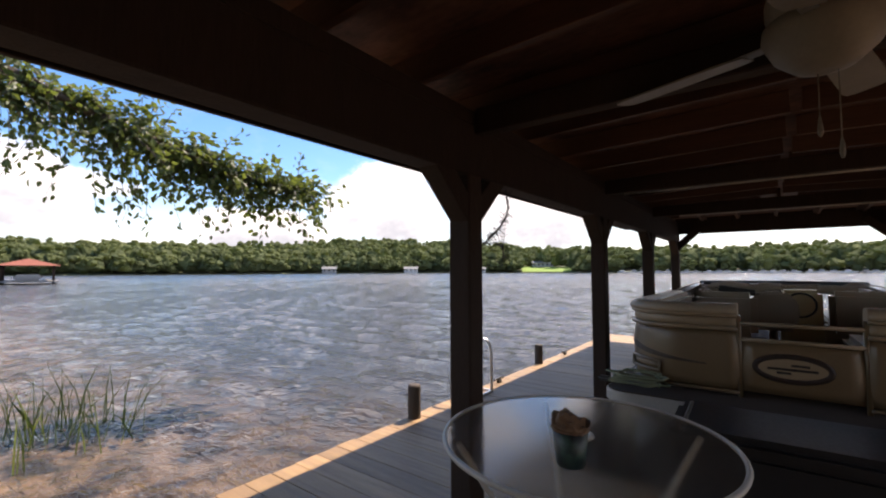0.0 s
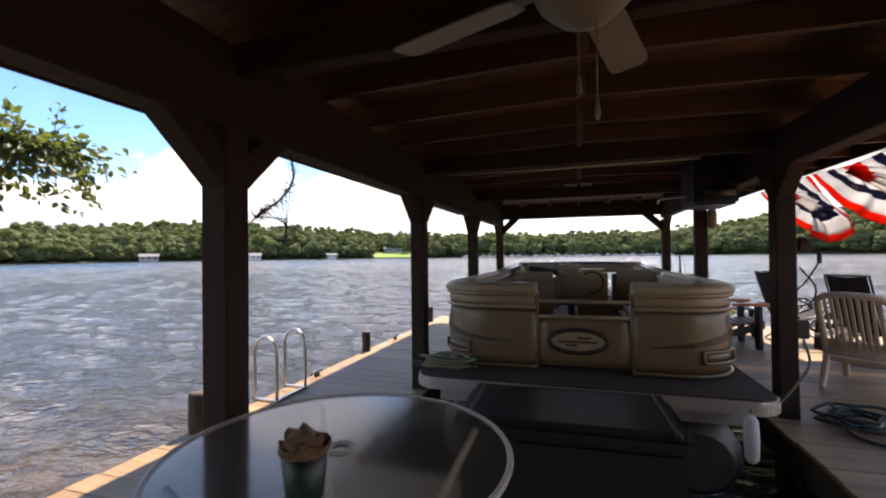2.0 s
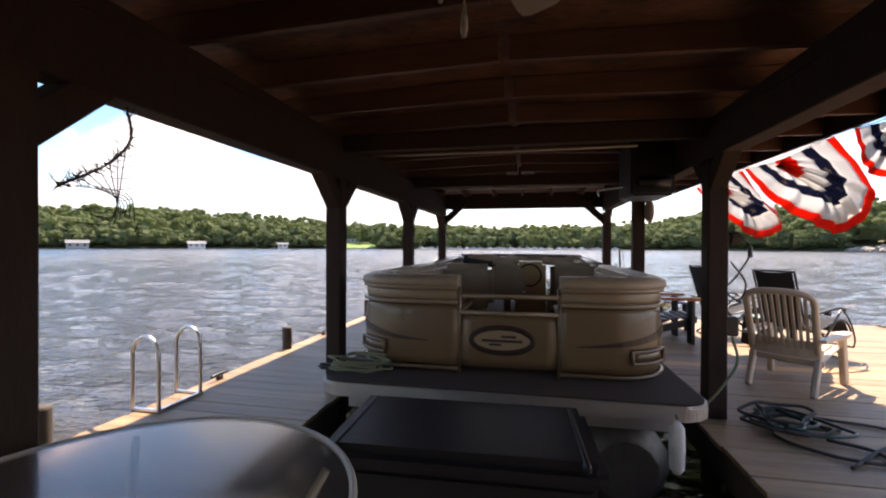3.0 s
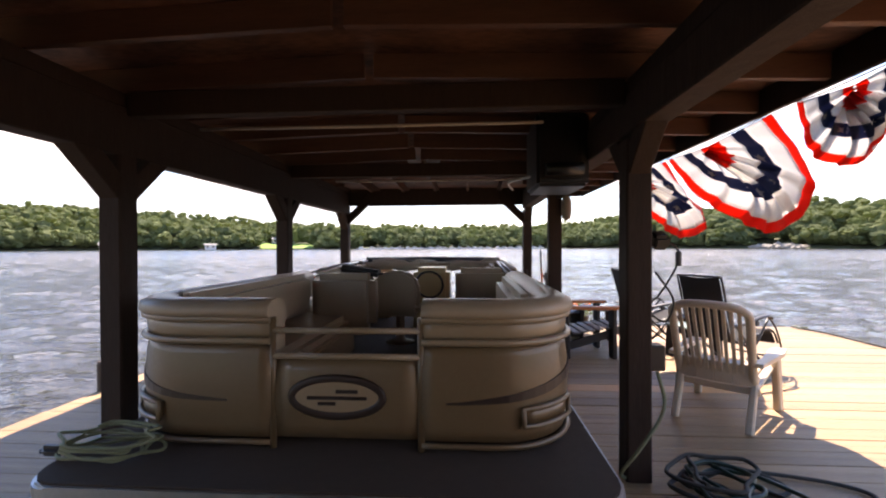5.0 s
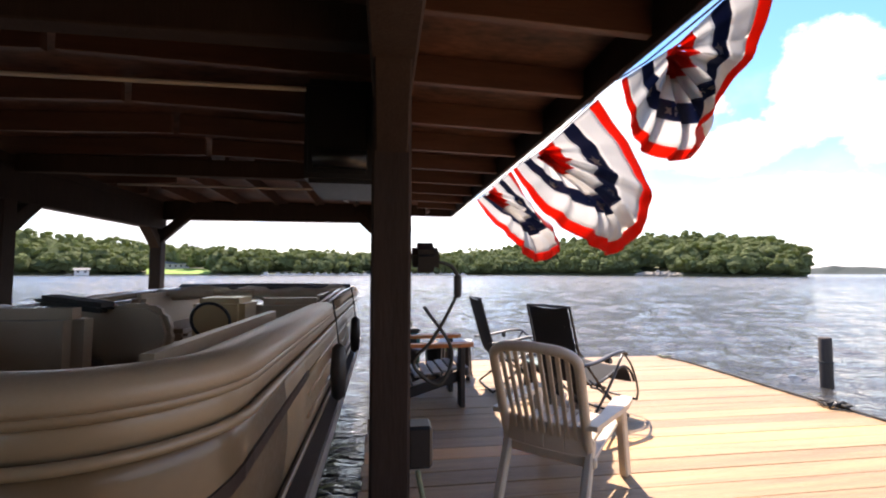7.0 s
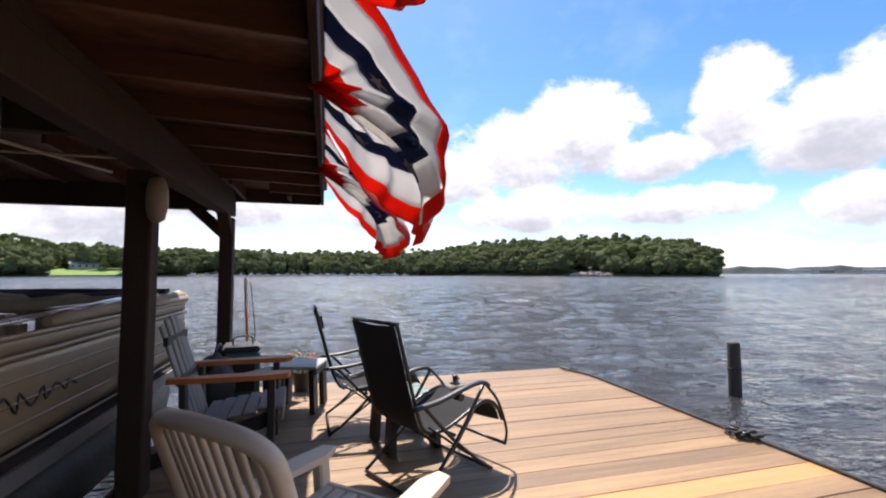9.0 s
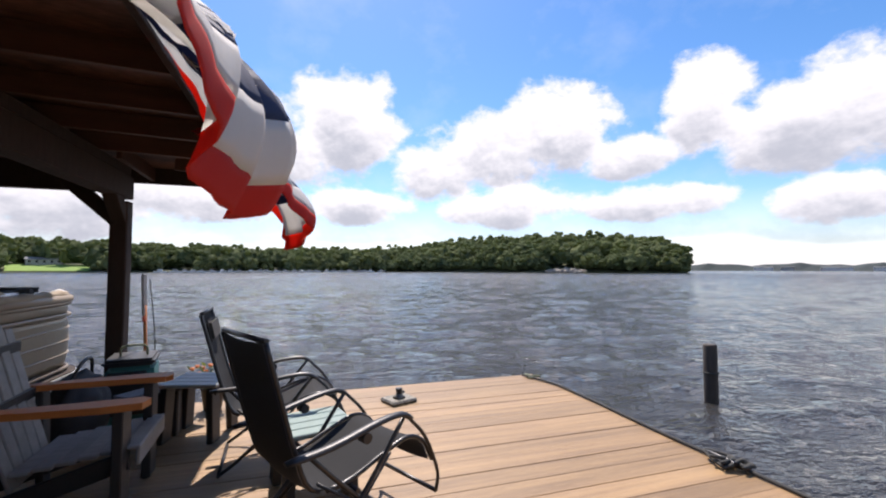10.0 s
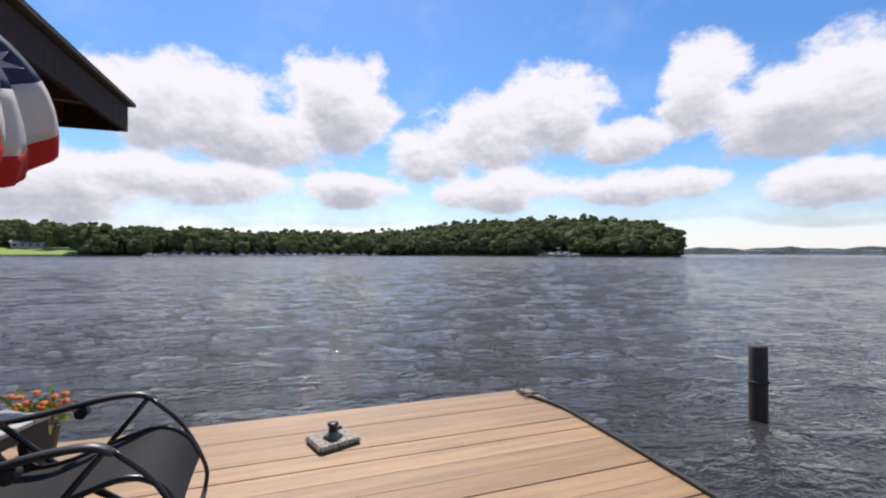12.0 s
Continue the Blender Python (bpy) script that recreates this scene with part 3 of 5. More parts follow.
for i, yy in enumerate(POSTS_L):
    x0 = -1.69
    part("post", post_bm(x0, x0 + 0.16, yy), M["timber"], house)
    for s in (-1, 1):
        if i == 3 and s == 1:
            continue
        e = yy + (0.0 if s < 0 else 0.16)
        part("brace", knee(NB(), (x0 + 0.08, e - s * 0.03, 1.745), (x0 + 0.08, e + s * 0.23, 1.985), 0.13), M["timber"], house)
for i, yy in enumerate(POSTS_R):
    x0 = 1.505
    part("post", post_bm(x0, x0 + 0.16, yy), M["timber"], house)
    for s in (-1, 1):
        if (i == 3 and s == 1) or i == 2:
            continue
        e = yy + (0.0 if s < 0 else 0.16)
        part("brace", knee(NB(), (x0 + 0.08, e - s * 0.03, 1.76 + 0.1), (x0 + 0.08, e + s * 0.24, 2.03 + 0.1), 0.12), M["timber"], house)
# knees across the far bay
part("brace", knee(NB(), (-1.56, 7.85, 1.83), (-1.2, 7.85, 2.17), 0.09), M["timber"], house)
part("brace", knee(NB(), (1.54, 7.85, 1.83), (1.18, 7.85, 2.17), 0.09), M["timber"], house)
for x0, x1, y1 in ((-1.685, -1.535, 7.95), (1.51, 1.66, 7.95)):
    b = NB()
    span_box(b, x0, x1, ROOF_Y0 + 0.3, y1, 1.95 if x0 < 0 else 2.03, 2.25, 0.008)
    part("beam", b, M["timber"], house)
    b = NB()
    span_box(b, x0 + 0.01, x1 - 0.01, ROOF_Y0 + 0.3, y1 - 0.05, 2.253, 2.345, 0.006)
    part("beam", b, M["timber"], house)
for yl, yr in zip(POSTS_L, POSTS_R):
    yy = (yl + yr) / 2 + 0.08
    b = NB()
    span_box(b, -1.533, 1.507, yy - 0.045, yy + 0.045, 2.2 if yl < 7 else 2.09, 2.35, 0.006)
    part("tie_beam", b, M["timber"], house)
# two thin pale tubes cross the bay below the rafters
for x0, x1, yy in ((-1.5, 1.15, 3.62), (-1.3, 1.3, 6.38)):
    b = NB()
    tube(b, [(x0, yy, 2.298), ((x0 + x1) / 2, yy, 2.294), (x1, yy, 2.298)], 0.012, 6)
    part("conduit", b, M["conduit"], house, "thin pale tube below the rafters")


def roof_z(x, y):
    d = min(EAVE - abs(x), ROOF_Y1 - y, y - ROOF_Y0)
    return EAVE_Z + SLOPE * max(0, d)


def rafter(a, b2, drop=0.145):
    b = NB()
    bar(b, (a[0], a[1], roof_z(*a) - drop / 2 - 0.004), (b2[0], b2[1], roof_z(*b2) - drop / 2 - 0.004), 0.042, drop, 0.003)
    return part("rafter", b, M["rafter"], house)


yy = ROOF_Y0 + 0.23
while yy < ROOF_Y1 - 0.2:
    reach = max(0.0, EAVE - min(ROOF_Y1 - yy, yy - ROOF_Y0))
    for s in (-1, 1):
        if reach < EAVE - 0.3:
            rafter((s * max(reach, 0.03), yy), (s * (EAVE - 0.03), yy))
    yy += 0.61
for k in range(-4, 5):
    x = k * 0.56
    top = ROOF_Y1 - (EAVE - abs(x))
    if abs(x) < EAVE - 0.3:
        rafter((x, top + 0.03), (x, ROOF_Y1 - 0.03))
for x0, x1, y0, y1 in ((EAVE - 0.025, EAVE + 0.012, ROOF_Y0, ROOF_Y1), (-EAVE - 0.012, -EAVE + 0.025, ROOF_Y0, ROOF_Y1), (-EAVE + 0.028, EAVE - 0.028, ROOF_Y1 - 0.03, ROOF_Y1 + 0.01), (-EAVE + 0.028, EAVE - 0.028, ROOF_Y0, ROOF_Y0 + 0.03)):
    b = NB()
    span_box(b, x0, x1, y0, y1, 2.285, 2.49, 0.004)
    part("fascia", b, M["timber"], house)

# unseen wall, added to keep shore-side light off the ceiling and stern
b = NB()
span_box(b, -EAVE, RIGHT + 0.1, ROOF_Y0 - 0.14, ROOF_Y0 - 0.02, -0.3, 2.9)
solid("wall_back", b, M["sheath"], "unseen plain dark wall added on the shore side to block light", "wall", kind="structure")

# sheathing, seen from below, and shingles above it
for name, lift, over, mat, label in (("ceiling", 0.0, -0.03, "sheath", "reddish-brown board sheathing under the boathouse roof"), ("roof", 0.045, 0.05, "shingle", "low hipped shingle roof of the boathouse")):
    b = NB()
    E, y0, y1 = EAVE + over, ROOF_Y0 - over, ROOF_Y1 + over
    ze, zr = EAVE_Z + lift, EAVE_Z + lift + SLOPE * EAVE
    lo = [b.verts.new(c) for c in ((-E, y0, ze), (E, y0, ze), (E, y1, ze), (-E, y1, ze), (0, y0 + EAVE, zr), (0, y1 - EAVE, zr))]
    hi = [b.verts.new(v.co + Vector((0, 0, 0.03))) for v in lo]
    for q in ((0, 1, 4), (1, 2, 5, 4), (2, 3, 5), (3, 0, 4, 5)):
        b.faces.new([lo[i] for i in q][::-1])
        b.faces.new([hi[i] for i in q])
    for i in range(4):
        b.faces.new((lo[i], lo[(i + 1) % 4], hi[(i + 1) % 4], hi[i]))
    solid(name, b, M[mat], label, name, kind="structure")


# ---- pontoon boat ----
boat = thing("pontoon_boat", pose(-0.05, 1.94, 0), "cream and tan pontoon boat moored in the slip", "boat")
HW, ST, BOW, RC = 1.175, 0.52, 6.4, 0.40   # half beam, stern fence, bow, corner radius
DECKZ = 0.38


def fence_path(side, x_in):
    """From the gate round the stern corner and along the side to the bow."""
    pts = [(x_in + (HW - RC - x_in) * i / 6, ST, 0.0, -1.0) for i in range(6)]
    for i in range(11):
        a = radians(-90 + 9 * i)
        pts.append((HW - RC + RC * math.cos(a), ST + RC + RC * math.sin(a), math.cos(a), math.sin(a)))
    pts += [(HW, ST + RC + (BOW - ST - 2 * RC) * i / 10, 1.0, 0.0) for i in range(1, 11)]
    for i in range(1, 9):
        a = radians(11.25 * i)
        pts.append((HW - RC + RC * math.cos(a), BOW - RC + RC * math.sin(a), math.cos(a), math.sin(a)))
    return [(side * x, y, side * nx, ny) for x, y, nx, ny in pts]


def bulge(z0, z1, out, n=6, thick=0.03):
    outer = [(out * math.sin(math.pi * i / n), z0 + (z1 - z0) * i / n) for i in range(n + 1)]
    return outer + [(-thick, z1), (-thick, z0)]


for side, x_in in ((-1, 0.33), (1, 0.42)):
    path = fence_path(side, x_in)
    part("side_panel", sweep(NB(), path[:18], bulge(DECKZ + 0.05, 0.905, 0.022, 8)), M["skin"], boat, "glossy tan corner panel")
    part("side_panel", sweep(NB(), path[17:], bulge(DECKZ + 0.05, 0.905, 0.022, 8)), M["skin_pale"], boat, "pale ribbed side panel")
    for z in (0.55, 0.67, 0.79):
        part("rib", tube(NB(), [(x + nx * 0.022, y + ny * 0.022, z) for x, y, nx, ny in path[18:]], 0.009, 6), M["skin_pale"], boat)
    part("side_panel", sweep(NB(), path, bulge(0.923, 1.015, 0.012, 4)), M["skin_pale"], boat, "cream upper side panel")
    for z, r in ((0.914, 0.017), (1.022, 0.018), (DECKZ + 0.035, 0.014)):
        part("rail", tube(NB(), [(x + nx * 0.02, y + ny * 0.02, z) for x, y, nx, ny in path], r, 8), M["skin_pale" if z > 0.9 else "skin"], boat, "tan trim rail")
    n_pad = len(path) - 14
    pad = [(0.035, 1.032), (0.05, 1.05), (0.042, 1.088), (-0.005, 1.113), (-0.07, 1.118), (-0.13, 1.105), (-0.155, 1.068), (-0.15, 0.85), (-0.04, 0.85), (-0.03, 1.032)]
    part("backrest_pad", sweep(NB(), path[:n_pad], pad), M["vinyl"], boat, "stitched cream vinyl backrest")
    part("backrest_pad", sweep(NB(), path[n_pad + 3:], pad), M["vinyl"], boat, "stitched cream vinyl backrest")
    # dark swoosh over the corner
    b = NB()
    rows = []
    sub = path[(2 if side > 0 else 3):19]
    for i, (x, y, nx, ny) in enumerate(sub):
        s = i / (len(sub) - 1)
        zc = 0.62 + 0.17 * s ** 1.5
        hw = 0.003 + 0.022 * math.sin(math.pi * min(1, s * 0.75 + 0.02)) ** 1.2
        o = 0.0265
        rows.append([b.verts.new((x + nx * (o - d), y + ny * (o - d), zc + k * hw)) for k, d in ((-1, 0), (1, 0), (1, 0.012), (-1, 0.012))])
    for a, c in zip(rows, rows[1:]):
        for k in range(4):
            b.faces.new((a[k], c[k], c[(k + 1) % 4], a[(k + 1) % 4]))
    b.faces.new(rows[0])
    b.faces.new(rows[-1][::-1])
    part("stripe", b, M["decal"], boat, "dark brown swoosh stripe")
    # moulded corner light bezel
    b = NB()
    pth = path[8:14]
    loop = [(x + nx * 0.035, y + ny * 0.035, 0.60) for x, y, nx, ny in pth]
    loop += [(x + nx * 0.04, y + ny * 0.04, 0.515) for x, y, nx, ny in pth[::-1]]
    tube(b, loop, 0.014, 8, closed=True)
    part("light_bezel", b, M["skin"], boat, "moulded tan light bezel")
    b = NB()
    sweep(b, path[8:14], [(0.03, 0.525), (0.03, 0.59), (0.0, 0.59), (0.0, 0.525)])
    part("corner_lens", b, M["skin"], boat)
    # a looping script mark along the side
    b = NB()
    xs = side * (HW + 0.027)
    tube(b, smooth_line([(xs, 2.9 + 0.075 * k + 0.03 * math.sin(2.1 * k), 0.66 + (0.075 if k % 2 else -0.05) * (1 - 0.06 * k)) for k in range(13)], 4), 0.011, 6)
    for v in b.verts:
        v.co.x = xs + (v.co.x - xs) * 0.3
    part("script_mark", b, M["decal"], boat)

# gate between the two stern sections
b = NB()
sweep(b, [(-0.315 + 0.72 * i / 8, ST + 0.01, 0.0, -1.0) for i in range(9)], bulge(DECKZ + 0.05, 0.83, 0.02, 6))
gate = part("gate", b, M["skin"], boat, "tan stern gate with an oval badge")
b = NB()
for z in (0.838, 0.965):
    tube(b, [(-0.32, ST + 0.0, z), (0.41, ST + 0.0, z)], 0.016, 8)
part("gate_rail", b, M["skin_pale"], boat)
for x in (-0.325, 0.415):
    b = NB()
    tube(b, [(x, ST, DECKZ), (x, ST, 1.03)], 0.017, 8)
    part("gate_post", b, M["skin"], boat)
cx, cz = 0.0, 0.64
b = NB()
ring = [(cx + 0.225 * math.cos(a), ST - 0.012, cz + 0.092 * math.sin(a)) for a in np.linspace(0, 2 * math.pi, 33)[:-1]]
tube(b, ring, 0.021, 6, closed=True)
for v in b.verts:
    v.co.y = ST - 0.012 + (v.co.y - ST + 0.012) * 0.3
part("badge_ring", b, M["decal"], gate)
plate = [(cx + 0.215 * math.cos(a), cz + 0.085 * math.sin(a)) for a in np.linspace(0, 2 * math.pi, 33)[:-1]]
b = NB()
f = [b.verts.new((x, ST - 0.014, z)) for x, z in plate]
k = [b.verts.new((x, ST - 0.002, z)) for x, z in plate]
b.faces.new(f)
b.faces.new(k[::-1])
for i in range(32):
    b.faces.new((f[i], f[(i + 1) % 32], k[(i + 1) % 32], k[i]))
part("badge_plate", b, M["skin_pale"], gate)
b = NB()
for w, z, x in ((0.3, cz - 0.004, 0.0), (0.11, cz + 0.028, 0.05), (0.09, cz - 0.032, -0.05)):
    span_box(b, cx + x - w / 2, cx + x + w / 2, ST - 0.019, ST - 0.008, z - 0.009, z + 0.009, 0.003)
part("badge_mark", b, M["decal"], gate)

# hull deck and tubes
out = arc(HW - 0.12 + 0.07, 0.31, 0.16, -90, 0, 5)
plan = [(-x, y) for x, y in out[::-1]] + [(x, y) for x, y in out] + [(x, y) for x, y in arc(HW - 0.4 + 0.05, BOW - 0.35, 0.42, 0, 90, 6)] + [(-x, y) for x, y in arc(HW - 0.4 + 0.05, BOW - 0.35, 0.42, 0, 90, 6)[::-1]]
plan = plan[len(out) - 0:] + plan[:len(out)]
b = slab(NB(), plan, DECKZ - 0.05, DECKZ)
part("hull_deck", b, M["carpet"], boat, "brown carpeted swim platform and deck")
b = NB()
slab(b, [(x * 1.012, y + (-0.014 if y < 1 else 0.014)) for x, y in plan], DECKZ - 0.105, DECKZ - 0.012)
bmesh.ops.bevel(b, geom=list(b.edges), offset=0.012, segments=2, affect="EDGES")
part("deck_trim", b, M["dullmetal"], boat, "rounded aluminium deck trim")
for s in (-1, 1):
    b = NB()
    tube(b, [(s * 0.82, 0.25, -0.12), (s * 0.82, 0.4, -0.12), (s * 0.82, BOW - 0.7, -0.12), (s * 0.82, BOW - 0.2, -0.02), (s * 0.82, BOW + 0.1, 0.12)], [0.2, 0.3, 0.3, 0.2, 0.03], 14)
    part("pontoon", b, M["pontoon"], boat)
for y in (0.3, 1.6, 3.0, 4.4, 5.6):
    b = NB()
    span_box(b, -1.1, 1.1, y - 0.04, y + 0.04, 0.16, DECKZ - 0.05)
    part("cross_member", b, M["dullmetal"], boat)


def cushion(x0, x1, y0, y1, z0, z1, r=0.05):
    return span_box(NB(), x0, x1, y0, y1, z0, z1, r)


# lounges along both sides
for s in (-1, 1):
    x_out, x_in = s * (HW - 0.16), s * (HW - 0.72)
    a, c = min(x_out, x_in), max(x_out, x_in)
    for y0, y1 in ((ST + 0.2, 2.5), (4.3, 5.7)) if s < 0 else ((ST + 0.2, 2.2), (3.9, 5.7)):
        part("seat_base", span_box(NB(), a, c, y0, y1, DECKZ, 0.62, 0.02), M["skin_pale"], boat)
        part("seat_cushion", cushion(a, c, y0, y1, 0.62, 0.75), M["vinyl"], boat)
        part("seat_back", cushion(min(s * (HW - 0.16), s * (HW - 0.3)), max(s * (HW - 0.16), s * (HW - 0.3)), y0, y1, 0.75, 1.12), M["vinyl"], boat)
part("seat_back", cushion(-0.82, -0.22, 2.3, 2.52, 0.6, 1.13, 0.07), M["vinyl"], boat)
part("seat_back", cushion(0.48, 1.06, 3.4, 3.6, 0.6, 1.12, 0.06), M["vinyl"], boat)
# helm: console, wheel, two swivel seats
part("console", span_box(NB(), 0.0, 0.42, 3.3, 3.75, DECKZ, 1.13, 0.05), M["tan"], boat, "tan moulded helm console")
part("windscreen", bar(NB(), (0.03, 3.7, 1.14), (0.4, 3.7, 1.14), 0.015, 0.1, 0.004), M["glassy"], boat)
b = NB()
tube(b, [(0.2 + 0.15 * math.cos(a), 3.2 - 0.05 * math.sin(a), 0.95 + 0.15 * math.sin(a)) for a in np.linspace(0, 2 * math.pi, 21)[:-1]], 0.014, 6, closed=True)
part("steering_wheel", b, M["black"], boat)
for x, y in ((-0.08, 2.9), (-0.62, 3.35)):
    b = NB()
    lathe(b, [(0.16, DECKZ), (0.05, DECKZ + 0.03), (0.04, 0.66), (0.2, 0.68)], (x, y, 0), 14)
    add_box(b, (x, y, 0.74), (0.46, 0.44, 0.14), None, 0.05)
    part("helm_seat", b, M["vinyl"], boat)
    b = NB()
    prof = [(-0.22, 0.76), (-0.25, 0.94), (-0.2, 1.08), (-0.1, 1.14), (0.1, 1.14), (0.2, 1.08), (0.25, 0.94), (0.22, 0.76)]
    f = [b.verts.new((x + px, y - 0.19, z)) for px, z in prof]
    k = [b.verts.new((x + px, y - 0.3, z)) for px, z in prof]
    b.faces.new(f)
    b.faces.new(k[::-1])
    for i in range(8):
        b.faces.new((f[i], f[(i + 1) % 8], k[(i + 1) % 8], k[i]))
    bmesh.ops.bevel(b, geom=list(b.edges), offset=0.035, segments=2, affect="EDGES")
    part("helm_seat_back", b, M["vinyl"], boat)
part("headrest_cover", add_box(NB(), (-0.42, 2.62, 1.14), (0.44, 0.22, 0.07), Matrix.Rotation(0.15, 3, "Y"), 0.04), M["canvas_dark"], boat, "black cloth over a seat back")

# folded canopy lying forward on its frame
def roll(x0, x1, y, z, r, seed, sag=0.02):
    q = random.Random(seed)
    b = NB()
    pts, rad = [], []
    for i in range(22):
        s = i / 21
        pts.append((x0 + (x1 - x0) * s, y + 0.03 * math.sin(s * 9 + seed), z - sag * math.sin(math.pi * s) + 0.012 * math.sin(s * 23 + seed)))
        rad.append(r * (0.75 + 0.4 * q.random()))
    tube(b, pts, rad, 10)
    for v in b.verts:
        v.co += Vector((0, 1, 0.5)) * 0.03 * noise.noise(v.co * 14)
    return b


part("folded_canopy", roll(-1.06, 1.1, 4.95, 1.09, 0.07, 3), M["canvas"], boat, "tan folded canopy cloth")
part("folded_canopy", roll(-0.9, 1.1, 5.25, 1.1, 0.075, 5), M["canvas"], boat, "tan folded canopy cloth")
part("folded_canopy", roll(-1.1, 1.14, 5.6, 1.13, 0.05, 9), M["canvas_dark"], boat, "black folded canopy boot")
for s in (-1, 1):
    for k, (za, zb, ya) in enumerate(((1.09, 1.1, 3.6), (1.1, 1.15, 2.9), (1.11, 1.16, 3.2))):
        b = NB()
        tube(b, [(s * (HW - 0.06 * k), ya, za - 0.02), (s * (HW - 0.06 * k), 4.6, (za + zb) / 2), (s * (HW - 0.05 * k), 5.75, zb - 0.02)], 0.013, 8)
        part("canopy_pole", b, M["steel"], boat)
    b = NB()
    tube(b, smooth_line([(s * HW, 3.5, 1.07), (s * HW, 4.4, 1.09), (s * HW, 5.4, 1.1), (s * (HW - 0.03), 6.1, 1.1)], 5), [0.03 + 0.02 * abs(math.sin(i * 1.7)) for i in range(16)], 8)
    part("folded_canopy", b, M["canvas"], boat, "tan folded canopy cloth")
    b = NB()
    lathe(b, [(0.02, 1.0), (0.075, 1.02), (0.085, 1.08), (0.06, 1.13), (0.01, 1.15)], (s * (HW - 0.1), 6.15, 0), 12)
    part("bow_light", b, M["wall_white"], boat)
for z in (1.15, 1.175):
    b = NB()
    tube(b, [(-HW + 0.05, 5.7, z), (0, 5.73, z + 0.01), (HW - 0.05, 5.7, z)], 0.014, 8)
    part("canopy_pole", b, M["black"], boat)


def fender(x, y, z, length=0.42):
    f = thing("boat_fender", pose(x, y, z), "dark rubber fender hung on a rope from the boat rail", "fender", "fenders")
    part("body", lathe(NB(), [(0.02, -length / 2), (0.05, -length / 2 + 0.03), (0.062, 0), (0.05, length / 2 - 0.03), (0.02, length / 2)], segs=12), M["black"], f)
    part("rope", tube(NB(), [(0, 0, length / 2), (-0.02, 0.0, length / 2 + 0.16), (-0.05, 0, length / 2 + 0.33)], 0.007, 5), M["rope"], f)


fender(1.22, 4.75, 0.6)
fender(1.22, 6.6, 0.62)

# coil of line on the platform
line = thing("mooring_line", pose(-1.12, 2.33, DECKZ), "loose coil of pale green mooring line on the platform", "rope")
b = NB()
q = random.Random(4)
tube(b, smooth_line([(0.25 * math.cos(a) * (0.6 + 0.5 * q.random()), 0.14 * math.sin(a) * (0.6 + 0.5 * q.random()), 0.012 + 0.0016 * i + 0.012 * q.random()) for i, a in enumerate(np.linspace(0, 34, 60))], 4), 0.008, 6)
part("coil", b, M["rope_pale"], line)
part("knot", add_box(NB(), (-0.27, -0.02, 0.03), (0.12, 0.06, 0.05), None, 0.02), M["black"], line)


def let_light_through(m, share, colour):
    """Thin cloth and leaves glow a little when lit from behind."""
    t = m.node_tree
    p, out = t.nodes["Principled BSDF"], t.nodes["Material Output"]
    tr = t.nodes.new("ShaderNodeBsdfTranslucent")
    tr.inputs[0].default_value = (*colour, 1)
    mix = t.nodes.new("ShaderNodeMixShader")
    mix.inputs[0].default_value = share
    t.links.new(p.outputs[0], mix.inputs[1])
    t.links.new(tr.outputs[0], mix.inputs[2])
    t.links.new(mix.outputs[0], out.inputs[0])


let_light_through(M["red"], 0.6, (0.9, 0.1, 0.05))
let_light_through(M["white"], 0.55, (0.85, 0.84, 0.82))
let_light_through(M["blue"], 0.35, (0.06, 0.09, 0.2))
let_light_through(M["leaf"], 0.32, (0.24, 0.30, 0.05))
let_light_through(M["woods"], 0.5, (0.32, 0.36, 0.15))
let_light_through(M["mesh_cloth"], 0.25, (0.12, 0.12, 0.13))

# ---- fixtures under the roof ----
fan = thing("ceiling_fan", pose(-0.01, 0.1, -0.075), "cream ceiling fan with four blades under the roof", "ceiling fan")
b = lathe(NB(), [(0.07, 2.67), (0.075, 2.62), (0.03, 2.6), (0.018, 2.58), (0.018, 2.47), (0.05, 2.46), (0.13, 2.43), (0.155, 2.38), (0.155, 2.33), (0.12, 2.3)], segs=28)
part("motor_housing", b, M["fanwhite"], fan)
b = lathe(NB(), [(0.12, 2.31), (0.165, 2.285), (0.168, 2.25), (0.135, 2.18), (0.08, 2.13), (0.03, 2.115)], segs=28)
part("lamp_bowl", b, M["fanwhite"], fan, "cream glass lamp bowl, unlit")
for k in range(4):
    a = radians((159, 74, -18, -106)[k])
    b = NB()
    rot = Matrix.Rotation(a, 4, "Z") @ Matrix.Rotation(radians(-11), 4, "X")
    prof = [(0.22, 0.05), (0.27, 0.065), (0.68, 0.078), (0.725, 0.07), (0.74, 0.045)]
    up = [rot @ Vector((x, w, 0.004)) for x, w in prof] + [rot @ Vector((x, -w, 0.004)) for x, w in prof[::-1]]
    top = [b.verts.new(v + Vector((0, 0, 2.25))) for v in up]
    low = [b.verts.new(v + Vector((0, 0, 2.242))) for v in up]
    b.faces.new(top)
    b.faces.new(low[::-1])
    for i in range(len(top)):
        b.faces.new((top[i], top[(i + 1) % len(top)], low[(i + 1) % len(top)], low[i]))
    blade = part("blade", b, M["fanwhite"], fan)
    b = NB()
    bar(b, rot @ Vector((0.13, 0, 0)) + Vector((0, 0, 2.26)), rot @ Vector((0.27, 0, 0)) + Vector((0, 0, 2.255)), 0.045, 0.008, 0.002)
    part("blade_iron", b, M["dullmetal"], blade)
